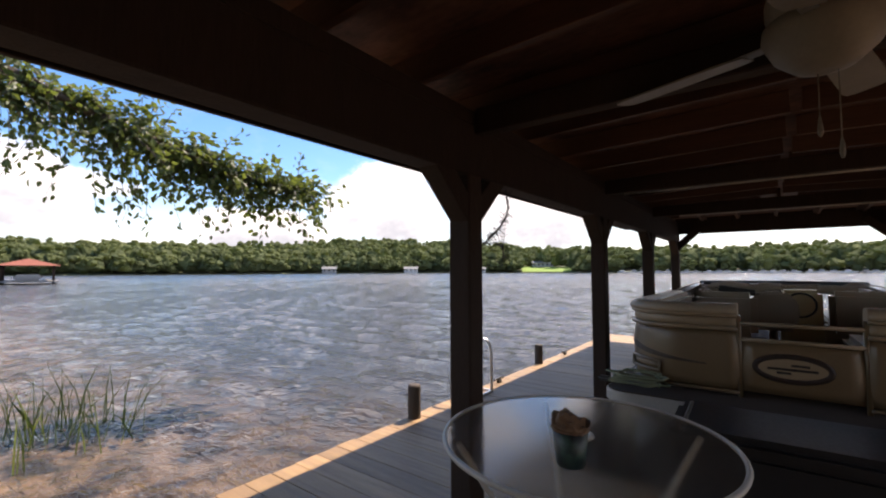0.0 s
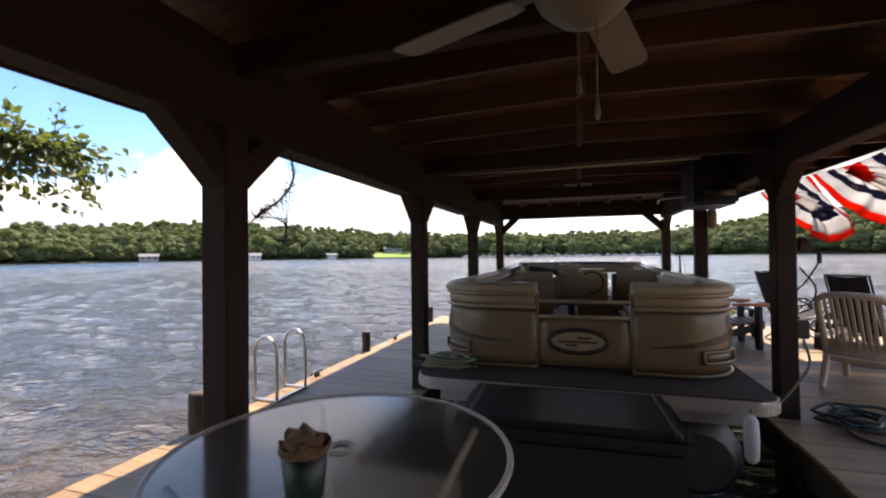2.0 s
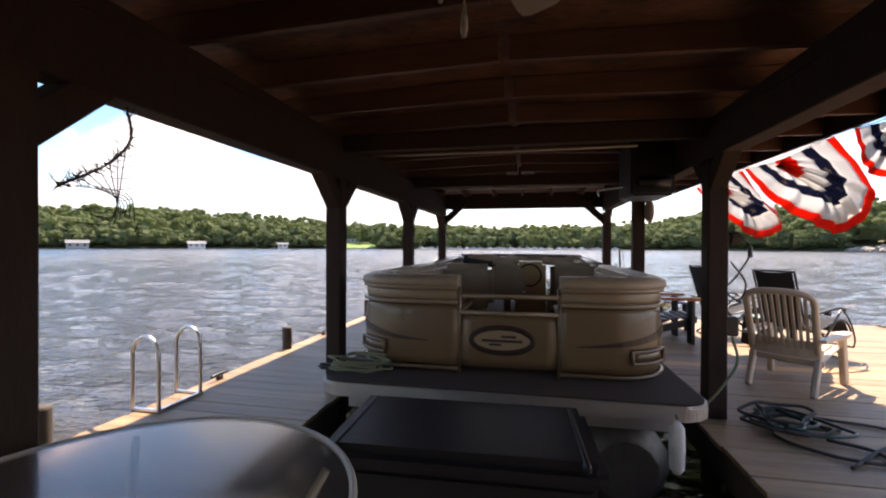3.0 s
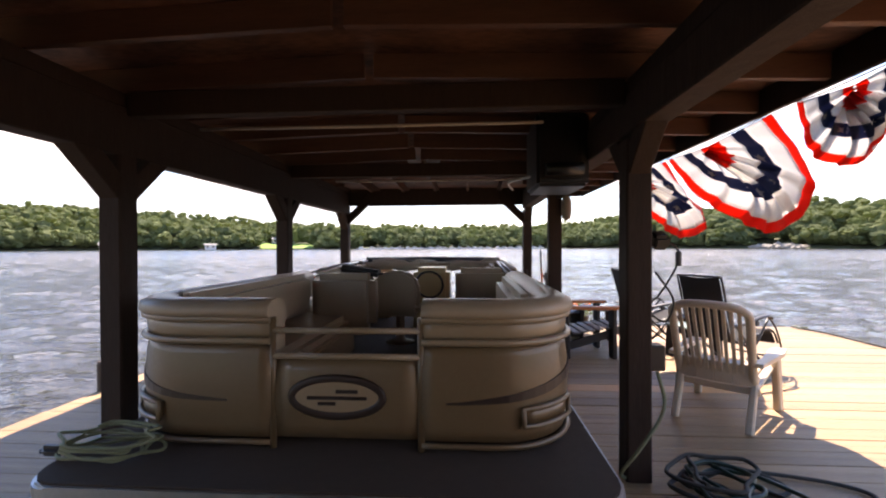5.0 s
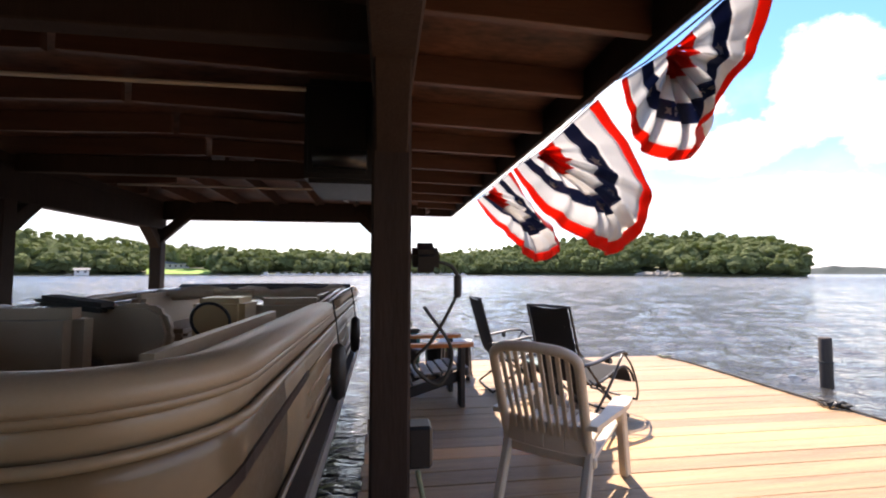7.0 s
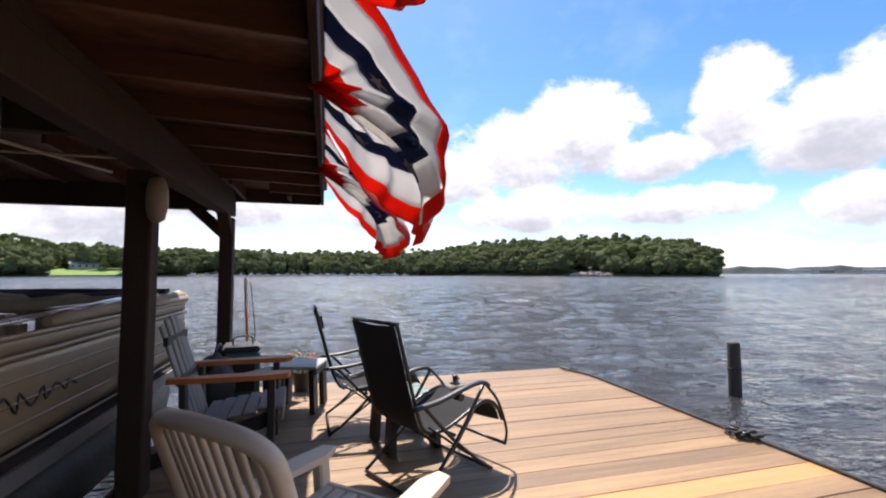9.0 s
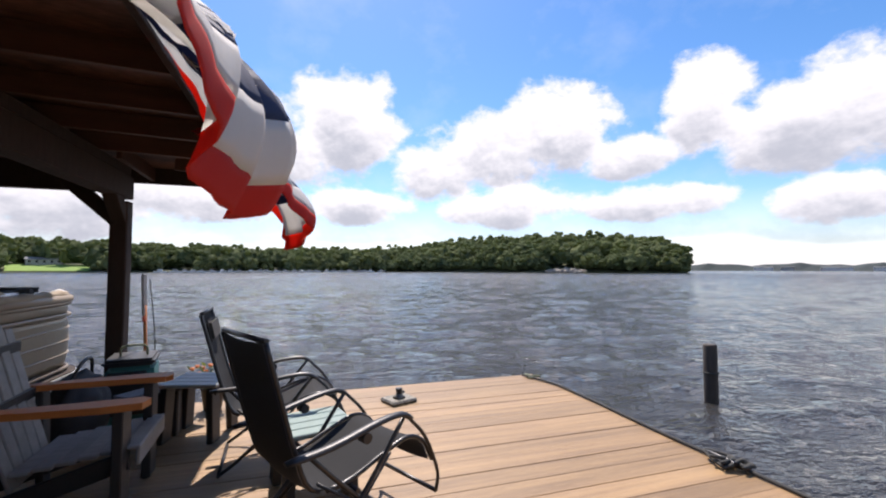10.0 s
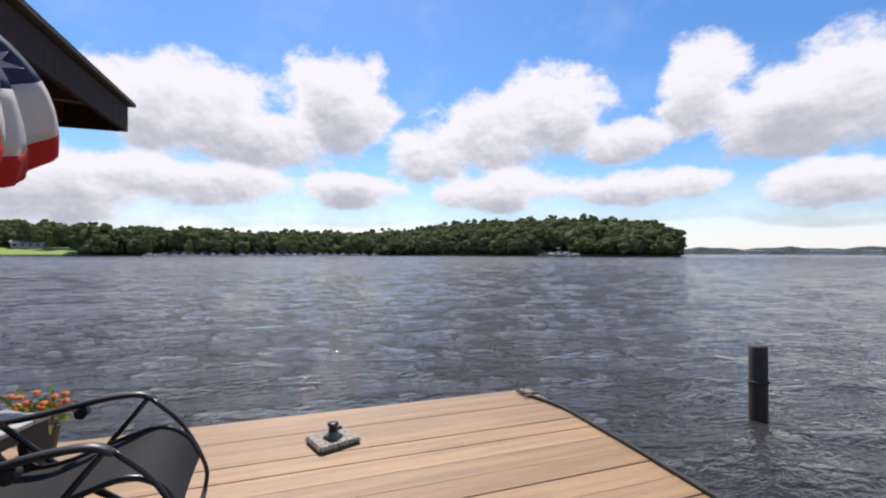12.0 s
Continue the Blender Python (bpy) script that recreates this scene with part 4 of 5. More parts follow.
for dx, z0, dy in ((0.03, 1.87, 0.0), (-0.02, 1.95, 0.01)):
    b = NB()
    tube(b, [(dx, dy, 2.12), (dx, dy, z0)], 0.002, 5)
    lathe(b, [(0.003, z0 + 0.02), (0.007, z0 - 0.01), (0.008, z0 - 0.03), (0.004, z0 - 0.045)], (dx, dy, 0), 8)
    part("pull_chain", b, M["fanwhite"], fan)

hoist = thing("hoist_box", pose(1.32, 4.05, -0.07), "black box-shaped boat hoist housing hung beside the beam", "boat hoist")
part("housing", add_box(NB(), (0, 0, 2.2), (0.40, 0.62, 0.58), None, 0.025), M["black"], hoist)
part("front_panel", add_box(NB(), (-0.02, -0.316, 2.2), (0.32, 0.014, 0.48), None, 0.006), M["blackmetal"], hoist)
part("drum", tube(NB(), [(-0.14, -0.36, 2.03), (0.14, -0.36, 2.03)], 0.05, 12), M["blackmetal"], hoist)
part("hanger", tube(NB(), [(0.22, 0, 2.3), (0.32, 0, 2.36)], 0.02, 6), M["dullmetal"], hoist)
part("cable", tube(NB(), smooth_line([(-0.12, -0.36, 2.0), (-0.3, 0.9, 2.12), (-0.16, 2.0, 2.18)], 5), 0.012, 6), M["conduit"], hoist)

lamp = thing("post_lantern", pose(1.60, 5.42, 1.81), "pale round lantern fixed to a post", "lantern")
part("globe", lathe(NB(), [(0.02, -0.14), (0.045, -0.12), (0.06, -0.04), (0.06, 0.06), (0.045, 0.12), (0.02, 0.14)], (0.1, -0.06, 0), 16), M["fanwhite"], lamp)
part("bracket", bar(NB(), (0.0, -0.02, 0.12), (0.11, -0.06, 0.15), 0.03, 0.03, 0.004), M["black"], lamp)

net = thing("landing_net", pose(-1.58, 0.52, -0.06), "dark twigs and torn netting hung from a knee brace", "net")
q = random.Random(12)
main = smooth_line([(0, 0.3, 2.0), (0.01, 0.31, 1.86), (0.0, 0.22, 1.74), (-0.01, 0.1, 1.66), (0, 0.02, 1.62)], 6)
part("hoop", tube(NB(), main, 0.006, 6), M["twine"], net)
b = NB()
for i in range(160):
    p = main[q.randrange(2, len(main))]
    tube(b, [p, p + Vector((q.uniform(-0.05, 0.05), q.uniform(-0.05, 0.05), q.uniform(-0.04, 0.05)))], [0.0022, 0.001], 4)
part("twig", b, M["twine"], net)
b = NB()
for i in range(9):
    s = i / 8
    tube(b, smooth_line([main[-1 - int(s * 16)], Vector((0, 0.3 - 0.06 * s, 1.62 - 0.1 * s)), Vector((0.01, 0.33 - 0.2 * s, 1.5 + 0.02 * math.sin(i)))], 4), 0.0022, 4)
for i in range(7):
    z = 1.5 + 0.05 * i
    tube(b, smooth_line([(0, 0.02 + 0.035 * i, z - 0.01), (0, 0.18 + 0.02 * i, z - 0.02), (0, 0.33, z)], 4), 0.002, 4)
part("mesh", b, M["twine"], net)

cab = thing("extension_cable", pose(1.655, 3.0, 0), "black work lamp with looped extension cable hung on a post", "cable")
part("lamp_head", add_box(NB(), (0.06, 0.0, 1.41), (0.1, 0.12, 0.09), Matrix.Rotation(0.4, 3, "X"), 0.02), M["black"], cab)
part("hook", tube(NB(), [(0.0, 0, 1.41), (0.05, 0, 1.43)], 0.012, 6), M["blackmetal"], cab)
part("cord", tube(NB(), smooth_line([(0.08, 0, 1.4), (0.17, 0.02, 1.37), (0.19, 0.03, 1.28), (0.1, 0.05, 1.1), (0.02, 0.05, 1.0), (0.12, 0.05, 0.92), (0.17, 0.05, 1.05), (0.06, 0.04, 1.22)], 6), 0.007, 6), M["rope"], cab)
part("plug", add_box(NB(), (0.19, 0.03, 1.3), (0.03, 0.03, 0.09), None, 0.008), M["black"], cab)
part("outlet_box", add_box(NB(), (0.04, 0.0, 0.72), (0.09, 0.1, 0.15), None, 0.01), M["black"], cab, "black outlet box")
part("cord", tube(NB(), smooth_line([(0.03, -0.06, 0.65), (0.05, -0.1, 0.45), (-0.1, -0.16, 0.25), (-0.2, -0.14, 0.1), (-0.15, -0.05, 0.02)], 6), 0.01, 6), M["rope_pale"], cab)

# ---- loose things on the near deck ----
table = thing("round_table", pose(-0.83, 0.08, -0.012), "round patterned-glass patio table with a pale metal rim", "table")
TR = 0.576
b = NB()
lathe(b, [(0.028, 0.706), (TR - 0.005, 0.706), (TR - 0.005, 0.712), (0.028, 0.712), (0.028, 0.706)], segs=64, cap=False)
for f in b.faces:
    f.smooth = False
top = part("tabletop", b, M["glassy"], table, "rippled clear glass top")
top.visible_shadow = False
part("rim", tube(NB(), [(TR * math.cos(a), TR * math.sin(a), 0.706) for a in np.linspace(0, 2 * math.pi, 65)[:-1]], 0.011, 8, closed=True), M["conduit"], table)
part("centre_ring", tube(NB(), [(0.04 * math.cos(a), 0.04 * math.sin(a), 0.712) for a in np.linspace(0, 2 * math.pi, 21)[:-1]], 0.012, 8, closed=True), M["conduit"], table)
for k in range(4):
    a = radians(40 + 90 * k)
    c, s = math.cos(a), math.sin(a)
    part("leg", tube(NB(), smooth_line([(0.52 * c, 0.52 * s, 0.69), (0.4 * c, 0.4 * s, 0.5), (0.3 * c, 0.3 * s, 0.3), (0.46 * c, 0.46 * s, 0.0)], 5), 0.013, 7), M["conduit"], table)

cup = thing("snack_cup", pose(-0.77, -0.21, 0.70), "green printed cup heaped with brown crumble on the table", "cup")
part("body", lathe(NB(), [(0.045, 0.0), (0.05, 0.004), (0.064, 0.13), (0.06, 0.13), (0.055, 0.1)], segs=24), M["cup"], cup)
part("rim", tube(NB(), [(0.065 * math.cos(a), 0.065 * math.sin(a), 0.13) for a in np.linspace(0, 2 * math.pi, 25)[:-1]], 0.004, 6, closed=True), M["soil"], cup)
b = NB()
bmesh.ops.create_icosphere(b, subdivisions=3, radius=1)
for v in b.verts:
    v.co = Vector((v.co.x * 0.07, v.co.y * 0.066, 0.135 + v.co.z * 0.035)) * (1 + 0.25 * noise.noise(v.co * 2.6))
part("filling", b, M["soil"], cup)

chest = thing("dock_chest", pose(-0.11, 0.97, 0, 0, 0, 2), "black lidded dock storage chest at the head of the slip", "chest")
part("body", add_box(NB(), (0, 0, 0.27), (0.96, 0.5, 0.53), None, 0.02), M["black"], chest)
part("lid", add_box(NB(), (0, 0, 0.575), (1.02, 0.56, 0.09), None, 0.035), M["black"], chest)
for s in (-1, 1):
    part("strap", add_box(NB(), (s * 0.44, -0.02, 0.61), (0.025, 0.53, 0.03), None, 0.008), M["blackmetal"], chest)

bump = thing("white_fender", pose(1.0, 1.98, 0.16), "white fender hung from the boat's platform", "fender", "fenders")
part("body", lathe(NB(), [(0.02, -0.15), (0.04, -0.12), (0.045, 0.0), (0.04, 0.12), (0.02, 0.15)], segs=14), M["wall_white"], bump)
part("rope", tube(NB(), [(0, 0, 0.17), (0.02, 0.08, 0.165)], 0.008, 5), M["rope_pale"], bump)

ladder = thing("swim_ladder", pose(-2.89, 2.375, 0), "aluminium swim ladder with two hooped handrails at the dock edge", "ladder")
for y in (-0.22, 0.22):
    part("handrail", tube(NB(), smooth_line([(0.14, y, 0.0), (0.14, y, 0.3), (0.13, y, 0.5), (0.06, y, 0.59), (-0.03, y, 0.59), (-0.1, y, 0.5), (-0.11, y, 0.3), (-0.11, y, -1.1)], 5), 0.016, 8), M["steel"], ladder)
part("base_bar", bar(NB(), (0.14, -0.24, 0.012), (0.14, 0.24, 0.012), 0.03, 0.02, 0.003), M["steel"], ladder)
for y in (-0.22, 0.22):
    part("base_bar", bar(NB(), (-0.11, y, 0.012), (0.16, y, 0.012), 0.03, 0.02, 0.003), M["steel"], ladder)
for z in (-0.2, -0.45, -0.7):
    part("rung", tube(NB(), [(-0.11, -0.22, z), (-0.11, 0.22, z)], 0.016, 8), M["steel"], ladder)


def mooring_pile(x, y, top, r, label, low=-1.3):
    p = thing("mooring_pile", pose(x, y, 0), label, "pile", "mooring piles")
    part("pole", lathe(NB(), [(r * 1.05, low), (r * 1.02, -0.4), (r, top - 0.03), (r * 0.9, top - 0.005), (r * 0.5, top)], segs=14), M["pile"], p)
    return p


mooring_pile(-2.91, 1.42, 0.31, 0.062, "short dark wooden mooring pile at the dock edge")
mooring_pile(-2.95, 4.33, 0.28, 0.06, "short dark wooden mooring pile at the dock edge")
mooring_pile(-2.95, 7.15, 0.30, 0.06, "short dark wooden mooring pile at the dock edge")
rp = mooring_pile(8.85, 7.68, 0.285, 0.09, "tall weathered wooden pile standing in open water", -2.5)
part("ring", tube(NB(), [(0.1 * math.cos(a), 0.1 * math.sin(a), -0.12) for a in np.linspace(0, 2 * math.pi, 17)[:-1]], 0.012, 6, closed=True), M["rope"], rp)


def cleat(x, y, turn):
    c = thing("dock_cleat", pose(x, y, 0, 0, 0, turn), "small dark metal mooring cleat on the dock edge", "cleat", "dock cleats")
    part("horn", tube(NB(), smooth_line([(-0.11, 0, 0.05), (-0.05, 0, 0.055), (0.05, 0, 0.055), (0.11, 0, 0.05)], 4), 0.014, 7), M["blackmetal"], c)
    part("foot", add_box(NB(), (0, 0, 0.022), (0.07, 0.04, 0.044), None, 0.008), M["blackmetal"], c)
    return c


cleat(-2.88, 3.0, 90)
cleat(-2.88, 5.2, 90)
cleat(6.03, 5.25, 90)
edge = thing("edge_rope", pose(RIGHT + 0.02, 0, 0), "dark mooring rope laid along the dock edge", "rope")
pts = [(0.0 + 0.012 * math.sin(i * 1.3), NEAR + 1 + i * 0.4, 0.014) for i in range(int((FAR - NEAR - 0.9) / 0.4))]
part("line", tube(NB(), smooth_line([(-0.04 + p[0], p[1], p[2]) for p in pts] + [(-0.2, FAR - 0.03, 0.02)], 3), 0.014, 6), M["rope"], edge)
q = random.Random(9)
part("tangle", tube(NB(), smooth_line([(-0.08 + q.uniform(-0.12, 0.1), 5.25 + q.uniform(-0.16, 0.16), 0.02 + q.uniform(0, 0.05)) for i in range(16)], 4), 0.013, 6), M["rope"], edge)
part("tangle", tube(NB(), smooth_line([(-0.2 + q.uniform(-0.06, 0.16), FAR - 0.12 + q.uniform(-0.06, 0.1), 0.016 + q.uniform(0, 0.02)) for i in range(7)], 4), 0.012, 6), M["rope_pale"], edge)

hose = thing("garden_hose", pose(2.05, 2.95, 0), "tangled dark green garden hose on the deck by a post", "hose")
q = random.Random(21)
for k in range(5):
    a0 = q.random() * 6
    cxk, cyk = q.uniform(-0.1, 0.12), q.uniform(-0.2, 0.12)
    pts = [(cxk + (0.2 + 0.09 * math.sin(i * 0.9 + k)) * math.cos(a0 + i * 0.55), cyk + (0.16 + 0.06 * q.random()) * math.sin(a0 + i * 0.55), 0.016 + 0.022 * k + 0.018 * q.random()) for i in range(18)]
    part("coil", tube(NB(), smooth_line(pts, 4), 0.012, 6), M["hose"] if k % 2 else M["rope"], hose)
part("tail", tube(NB(), smooth_line([(0.1, 0.1, 0.04), (0.35, 0.1, 0.016), (0.62, 0.02, 0.014), (0.74, -0.1, 0.014), (0.6, -0.25, 0.014), (0.35, -0.4, 0.014), (0.0, -0.7, 0.014)], 6), 0.012, 6), M["rope"], hose)
part("tail", tube(NB(), smooth_line([(-0.1, 0.0, 0.04), (-0.2, -0.3, 0.014), (0.0, -0.55, 0.014), (0.25, -0.6, 0.014), (0.3, -0.42, 0.014), (0.1, -0.3, 0.02)], 6), 0.012, 6), M["rope"], hose)


# ---- chairs ----
def resin_chair(m):
    c = thing("resin_armchair", m, "cream moulded-resin slat-back armchair on the deck", "chair")
    for s in (-1, 1):
        part("leg", bar(NB(), (-0.41, s * 0.25, 0.0), (-0.22, s * 0.25, 0.4), 0.05, 0.06, 0.01), M["resin"], c)
        part("leg", bar(NB(), (0.36, s * 0.30, 0.0), (0.3, s * 0.29, 0.49), 0.055, 0.075, 0.01), M["resin"], c)
        b = NB()
        plan = [(-0.34, s * 0.25), (-0.1, s * 0.27), (0.3, s * 0.25), (0.4, s * 0.285), (0.38, s * 0.35), (0.2, s * 0.365), (-0.34, s * 0.32)]
        slab(b, plan if s > 0 else plan[::-1], 0.485, 0.515)
        part("armrest", b, M["resin"], c)
    # seat slats run from back to front
    for k in range(8):
        y = -0.25 + k * 0.0715
        part("seat_slat", bar(NB(), (-0.26, y, 0.30), (0.33, y, 0.36), 0.058, 0.022, 0.006), M["resin"], c)
    for x, z in ((0.33, 0.345), (-0.26, 0.285)):
        part("seat_rail", bar(NB(), (x, -0.29, z), (x, 0.29, z), 0.04, 0.06, 0.01), M["resin"], c)

    def back(u, v):
        """Across u in metres, up v from 0 to 1: the raked back."""
        return Vector((-0.24 - 0.22 * v - 0.06 * (1 - (u / 0.3) ** 2) * 0.6, u, 0.33 + 0.60 * v))
    side = [back(s * (0.245 + 0.015 * v), v) for s in (-1,) for v in (0, 0.3, 0.6, 0.82)]
    topline = [back(-0.245, 0.92), back(-0.18, 0.985), back(-0.06, 1.01), back(0.06, 1.01), back(0.18, 0.985), back(0.245, 0.92)]
    other = [back(0.26, v) for v in (0.82, 0.6, 0.3, 0)]
    b = NB()
    tube(b, smooth_line(side + topline + other, 4), 0.03, 8)
    part("back_frame", b, M["resin"], c)
    for k in range(9):
        u = -0.2 + k * 0.05
        b = NB()
        for v0, v1 in ((0.08, 0.36), (0.36, 0.66), (0.66, 0.97)):
            bar(b, back(u * (0.92 + 0.08 * v0), v0), back(u * (0.92 + 0.08 * v1), v1 + 0.01), 0.026, 0.016, 0.004, up=(1, 0, 0))
        part("back_slat", b, M["resin"], c)
    b = NB()
    pts = [back(u, 0.12) for u in (-0.25, -0.12, 0, 0.12, 0.25)]
    for p0, p1 in zip(pts, pts[1:]):
        bar(b, p0, p1, 0.02, 0.16, 0.004)
    part("back_panel", b, M["resin"], c)
    return c


def recliner(m, label):
    c = thing("zero_gravity_chair", m, label, "chair", "folding recliners")
    prof = smooth_line([(-0.43, 0, 1.05), (-0.365, 0, 0.82), (-0.30, 0, 0.59), (-0.22, 0, 0.4), (-0.05, 0, 0.37), (0.18, 0, 0.44), (0.33, 0, 0.475), (0.44, 0, 0.42), (0.5, 0, 0.31)], 4)
    for name, i0, i1, mat in (("back_sling", 0, 13, "mesh_cloth"), ("seat_sling", 13, len(prof), "mesh_cloth")):
        b = NB()
        rows = []
        for p in prof[i0:i1 + (1 if i0 == 0 else 0)]:
            rows.append([b.verts.new((p.x - 0.01 * (1 - (y / 0.23) ** 2), y, p.z - 0.012 * (1 - (y / 0.23) ** 2))) for y in np.linspace(-0.222, 0.222, 7)])
        low = [[b.verts.new(v.co + Vector((-0.004, 0, -0.006))) for v in r] for r in rows]
        for grid, flip in ((rows, 1), (low, 0)):
            for a, d in zip(grid, grid[1:]):
                for k in range(6):
                    f = (a[k], a[k + 1], d[k + 1], d[k])
                    b.faces.new(f if flip else f[::-1]).smooth = True
        part(name, b, M[mat], c)
    part("pillow", add_box(NB(), (-0.385, 0, 0.93), (0.045, 0.36, 0.15), Matrix.Rotation(-0.22, 3, "Y"), 0.02), M["canvas_dark"], c)
    for s in (-1, 1):
        part("side_tube", tube(NB(), [(p.x, s * 0.245, p.z) for p in prof[:14]], 0.012, 7), M["blackmetal"], c)
        part("side_tube", tube(NB(), [(p.x, s * 0.245, p.z) for p in prof[14:]], 0.012, 7), M["blackmetal"], c)
        b = NB()
        pts = smooth_line([(-0.36, s * 0.29, 0.56), (-0.15, s * 0.3, 0.575), (0.1, s * 0.3, 0.62), (0.24, s * 0.3, 0.625), (0.3, s * 0.3, 0.59)], 4)
        tube(b, pts, [0.018] + [0.026] * (len(pts) - 2) + [0.018], 10)
        for v in b.verts:
            i = min(range(len(pts)), key=lambda k: abs(pts[k].x - v.co.x))
            v.co.z = pts[i].z + (v.co.z - pts[i].z) * 0.55
        arm = part("armrest", b, M["black"], c)
        part("lock_knob", tube(NB(), [(0.02, s * 0.27, 0.57), (0.02, s * 0.325, 0.57)], 0.025, 10), M["black"], arm)
        part("leg", tube(NB(), smooth_line([(0.27, s * 0.28, 0.6), (0.06, s * 0.28, 0.34), (-0.16, s * 0.28, 0.12), (-0.3, s * 0.28, 0.02)], 4), 0.012, 7), M["blackmetal"], c)
        part("leg", tube(NB(), smooth_line([(-0.25, s * 0.27, 0.56), (-0.02, s * 0.27, 0.32), (0.24, s * 0.27, 0.1), (0.36, s * 0.27, 0.02)], 4), 0.012, 7), M["blackmetal"], c)
        part("brace", tube(NB(), [(-0.2, s * 0.262, 0.42), (0.1, s * 0.262, 0.2), (0.3, s * 0.262, 0.07)], 0.008, 6), M["blackmetal"], c)
        part("brace", tube(NB(), [(0.2, s * 0.262, 0.44), (0.02, s * 0.262, 0.24), (-0.18, s * 0.262, 0.1)], 0.008, 6), M["blackmetal"], c)
        part("leg", tube(NB(), smooth_line([(0.29, s * 0.285, 0.6), (0.42, s * 0.28, 0.46), (0.52, s * 0.27, 0.25), (0.52, s * 0.26, 0.14)], 4), 0.01, 7), M["blackmetal"], c)
    for x, z, w in ((-0.3, 0.016, 0.28), (0.36, 0.016, 0.27), (0.52, 0.14, 0.26), (-0.425, 1.055, 0.245), (0.0, 0.33, 0.28)):
        part("cross_tube", tube(NB(), [(x, -w, z), (x, 0, z), (x, w, z)], 0.012, 7), M["blackmetal"], c)
    return c


def adirondack(m):
    c = thing("adirondack_chair", m, "weathered grey adirondack chair with varnished orange-brown arms", "chair")
    for s in (-1, 1):
        part("front_leg", bar(NB(), (0.27, s * 0.29, 0.0), (0.27, s * 0.29, 0.6), 0.05, 0.15, 0.006, up=(0, 1, 0)), M["dark_wood"], c)
        part("rear_leg", bar(NB(), (-0.28, s * 0.29, 0.0), (-0.3, s * 0.29, 0.6), 0.04, 0.1, 0.006, up=(0, 1, 0)), M["dark_wood"], c)
        part("side_rail", bar(NB(), (0.3, s * 0.265, 0.31), (-0.55, s * 0.265, 0.06), 0.03, 0.1, 0.006), M["dark_wood"], c)
        b = NB()
        plan = [(-0.4, s * 0.26), (0.1, s * 0.25), (0.36, s * 0.24), (0.4, s * 0.28), (0.38, s * 0.37), (0.2, s * 0.385), (-0.1, s * 0.36), (-0.4, s * 0.32)]
        slab(b, plan if s > 0 else plan[::-1], 0.6, 0.636)
        part("armrest", b, M["orange_wood"], c, "varnished orange-brown arm")
    for k in range(6):
        x = 0.31 - k * 0.095
        z = 0.375 - k * 0.014
        part("seat_slat", bar(NB(), (x, -0.28, z), (x, 0.28, z), 0.085, 0.02, 0.005), M["grey_wood"], c)
    part("front_apron", bar(NB(), (0.345, -0.28, 0.33), (0.345, 0.28, 0.33), 0.02, 0.1, 0.004), M["grey_wood"], c)
    for k in range(5):
        y = -0.2 + 0.1 * k
        h = 0.98 + 0.06 * math.cos((k - 2) * 0.7)
        part("back_slat", bar(NB(), (-0.22, y * 0.9, 0.2), (-0.46, y * 1.12, h), 0.088, 0.02, 0.006, up=(1, 0, 0.3)), M["grey_wood"], c)
    for x, z in ((-0.335, 0.6), (-0.42, 0.88)):
        part("back_batten", bar(NB(), (x, -0.27, z), (x, 0.27, z), 0.03, 0.06, 0.004), M["dark_wood"], c)
    return c


def side_table(m, h, label, top):
    t = thing("side_table", m, label, "side table", "side tables")
    for k in range(4):
        part("top_slat", add_box(NB(), (0, -0.165 + 0.11 * k, h - 0.014), (0.44, 0.104, 0.028), None, 0.006), M[top], t)
    part("apron", add_box(NB(), (0.2, 0, h - 0.06), (0.022, 0.38, 0.06), None, 0.004), M["dark_wood"], t)
    part("apron", add_box(NB(), (-0.2, 0, h - 0.06), (0.022, 0.38, 0.06), None, 0.004), M["dark_wood"], t)
    for sx in (-1, 1):
        for sy in (-1, 1):
            part("leg", bar(NB(), (sx * 0.19, sy * 0.17, 0), (sx * 0.17, sy * 0.16, h - 0.03), 0.05, 0.13, 0.005, up=(0, 1, 0)), M["dark_wood"], t)
    return t


resin_chair(pose(2.71, 4.08, 0, 0, 0, 47))
near_r = recliner(pose(3.39, 5.27, 0, 0, 0, 27), "black folding zero-gravity recliner with a mesh sling on the deck")
far_r = copy_thing(near_r, pose(3.05, 6.4, 0, 0, 0, 3))
far_r["label"] = "black folding zero-gravity recliner beside a pot of flowers"
adirondack(pose(2.06, 6.03, 0, 0, 0, 3))
side_table(pose(2.48, 7.0, 0, 0, 0, -15), 0.45, "dark-legged side table with a pale slatted top", "paletop")
side_table(pose(3.34, 5.84, 0, 0, 0, 14), 0.40, "low green slatted side table between two recliners", "greentop")

crate = thing("storage_bin", pose(1.85, 7.5, 0, 0, 0, 10), "black and teal plastic storage bin by a post", "storage bin")
part("body", add_box(NB(), (0, 0, 0.26), (0.34, 0.42, 0.52), None, 0.03), M["teal"], crate)
part("lid", add_box(NB(), (-0.01, 0, 0.55), (0.37, 0.45, 0.06), None, 0.02), M["black"], crate)
part("front_panel", add_box(NB(), (-0.02, -0.215, 0.3), (0.28, 0.02, 0.36), None, 0.008), M["black"], crate)
part("handle", tube(NB(), smooth_line([(-0.1, 0, 0.57), (-0.08, 0, 0.66), (0.08, 0, 0.66), (0.1, 0, 0.57)], 4), 0.01, 6), M["rope_pale"], crate)
plankpile = thing("loose_board", pose(2.22, 7.15, 0), "pale loose board resting on a low block", "board")
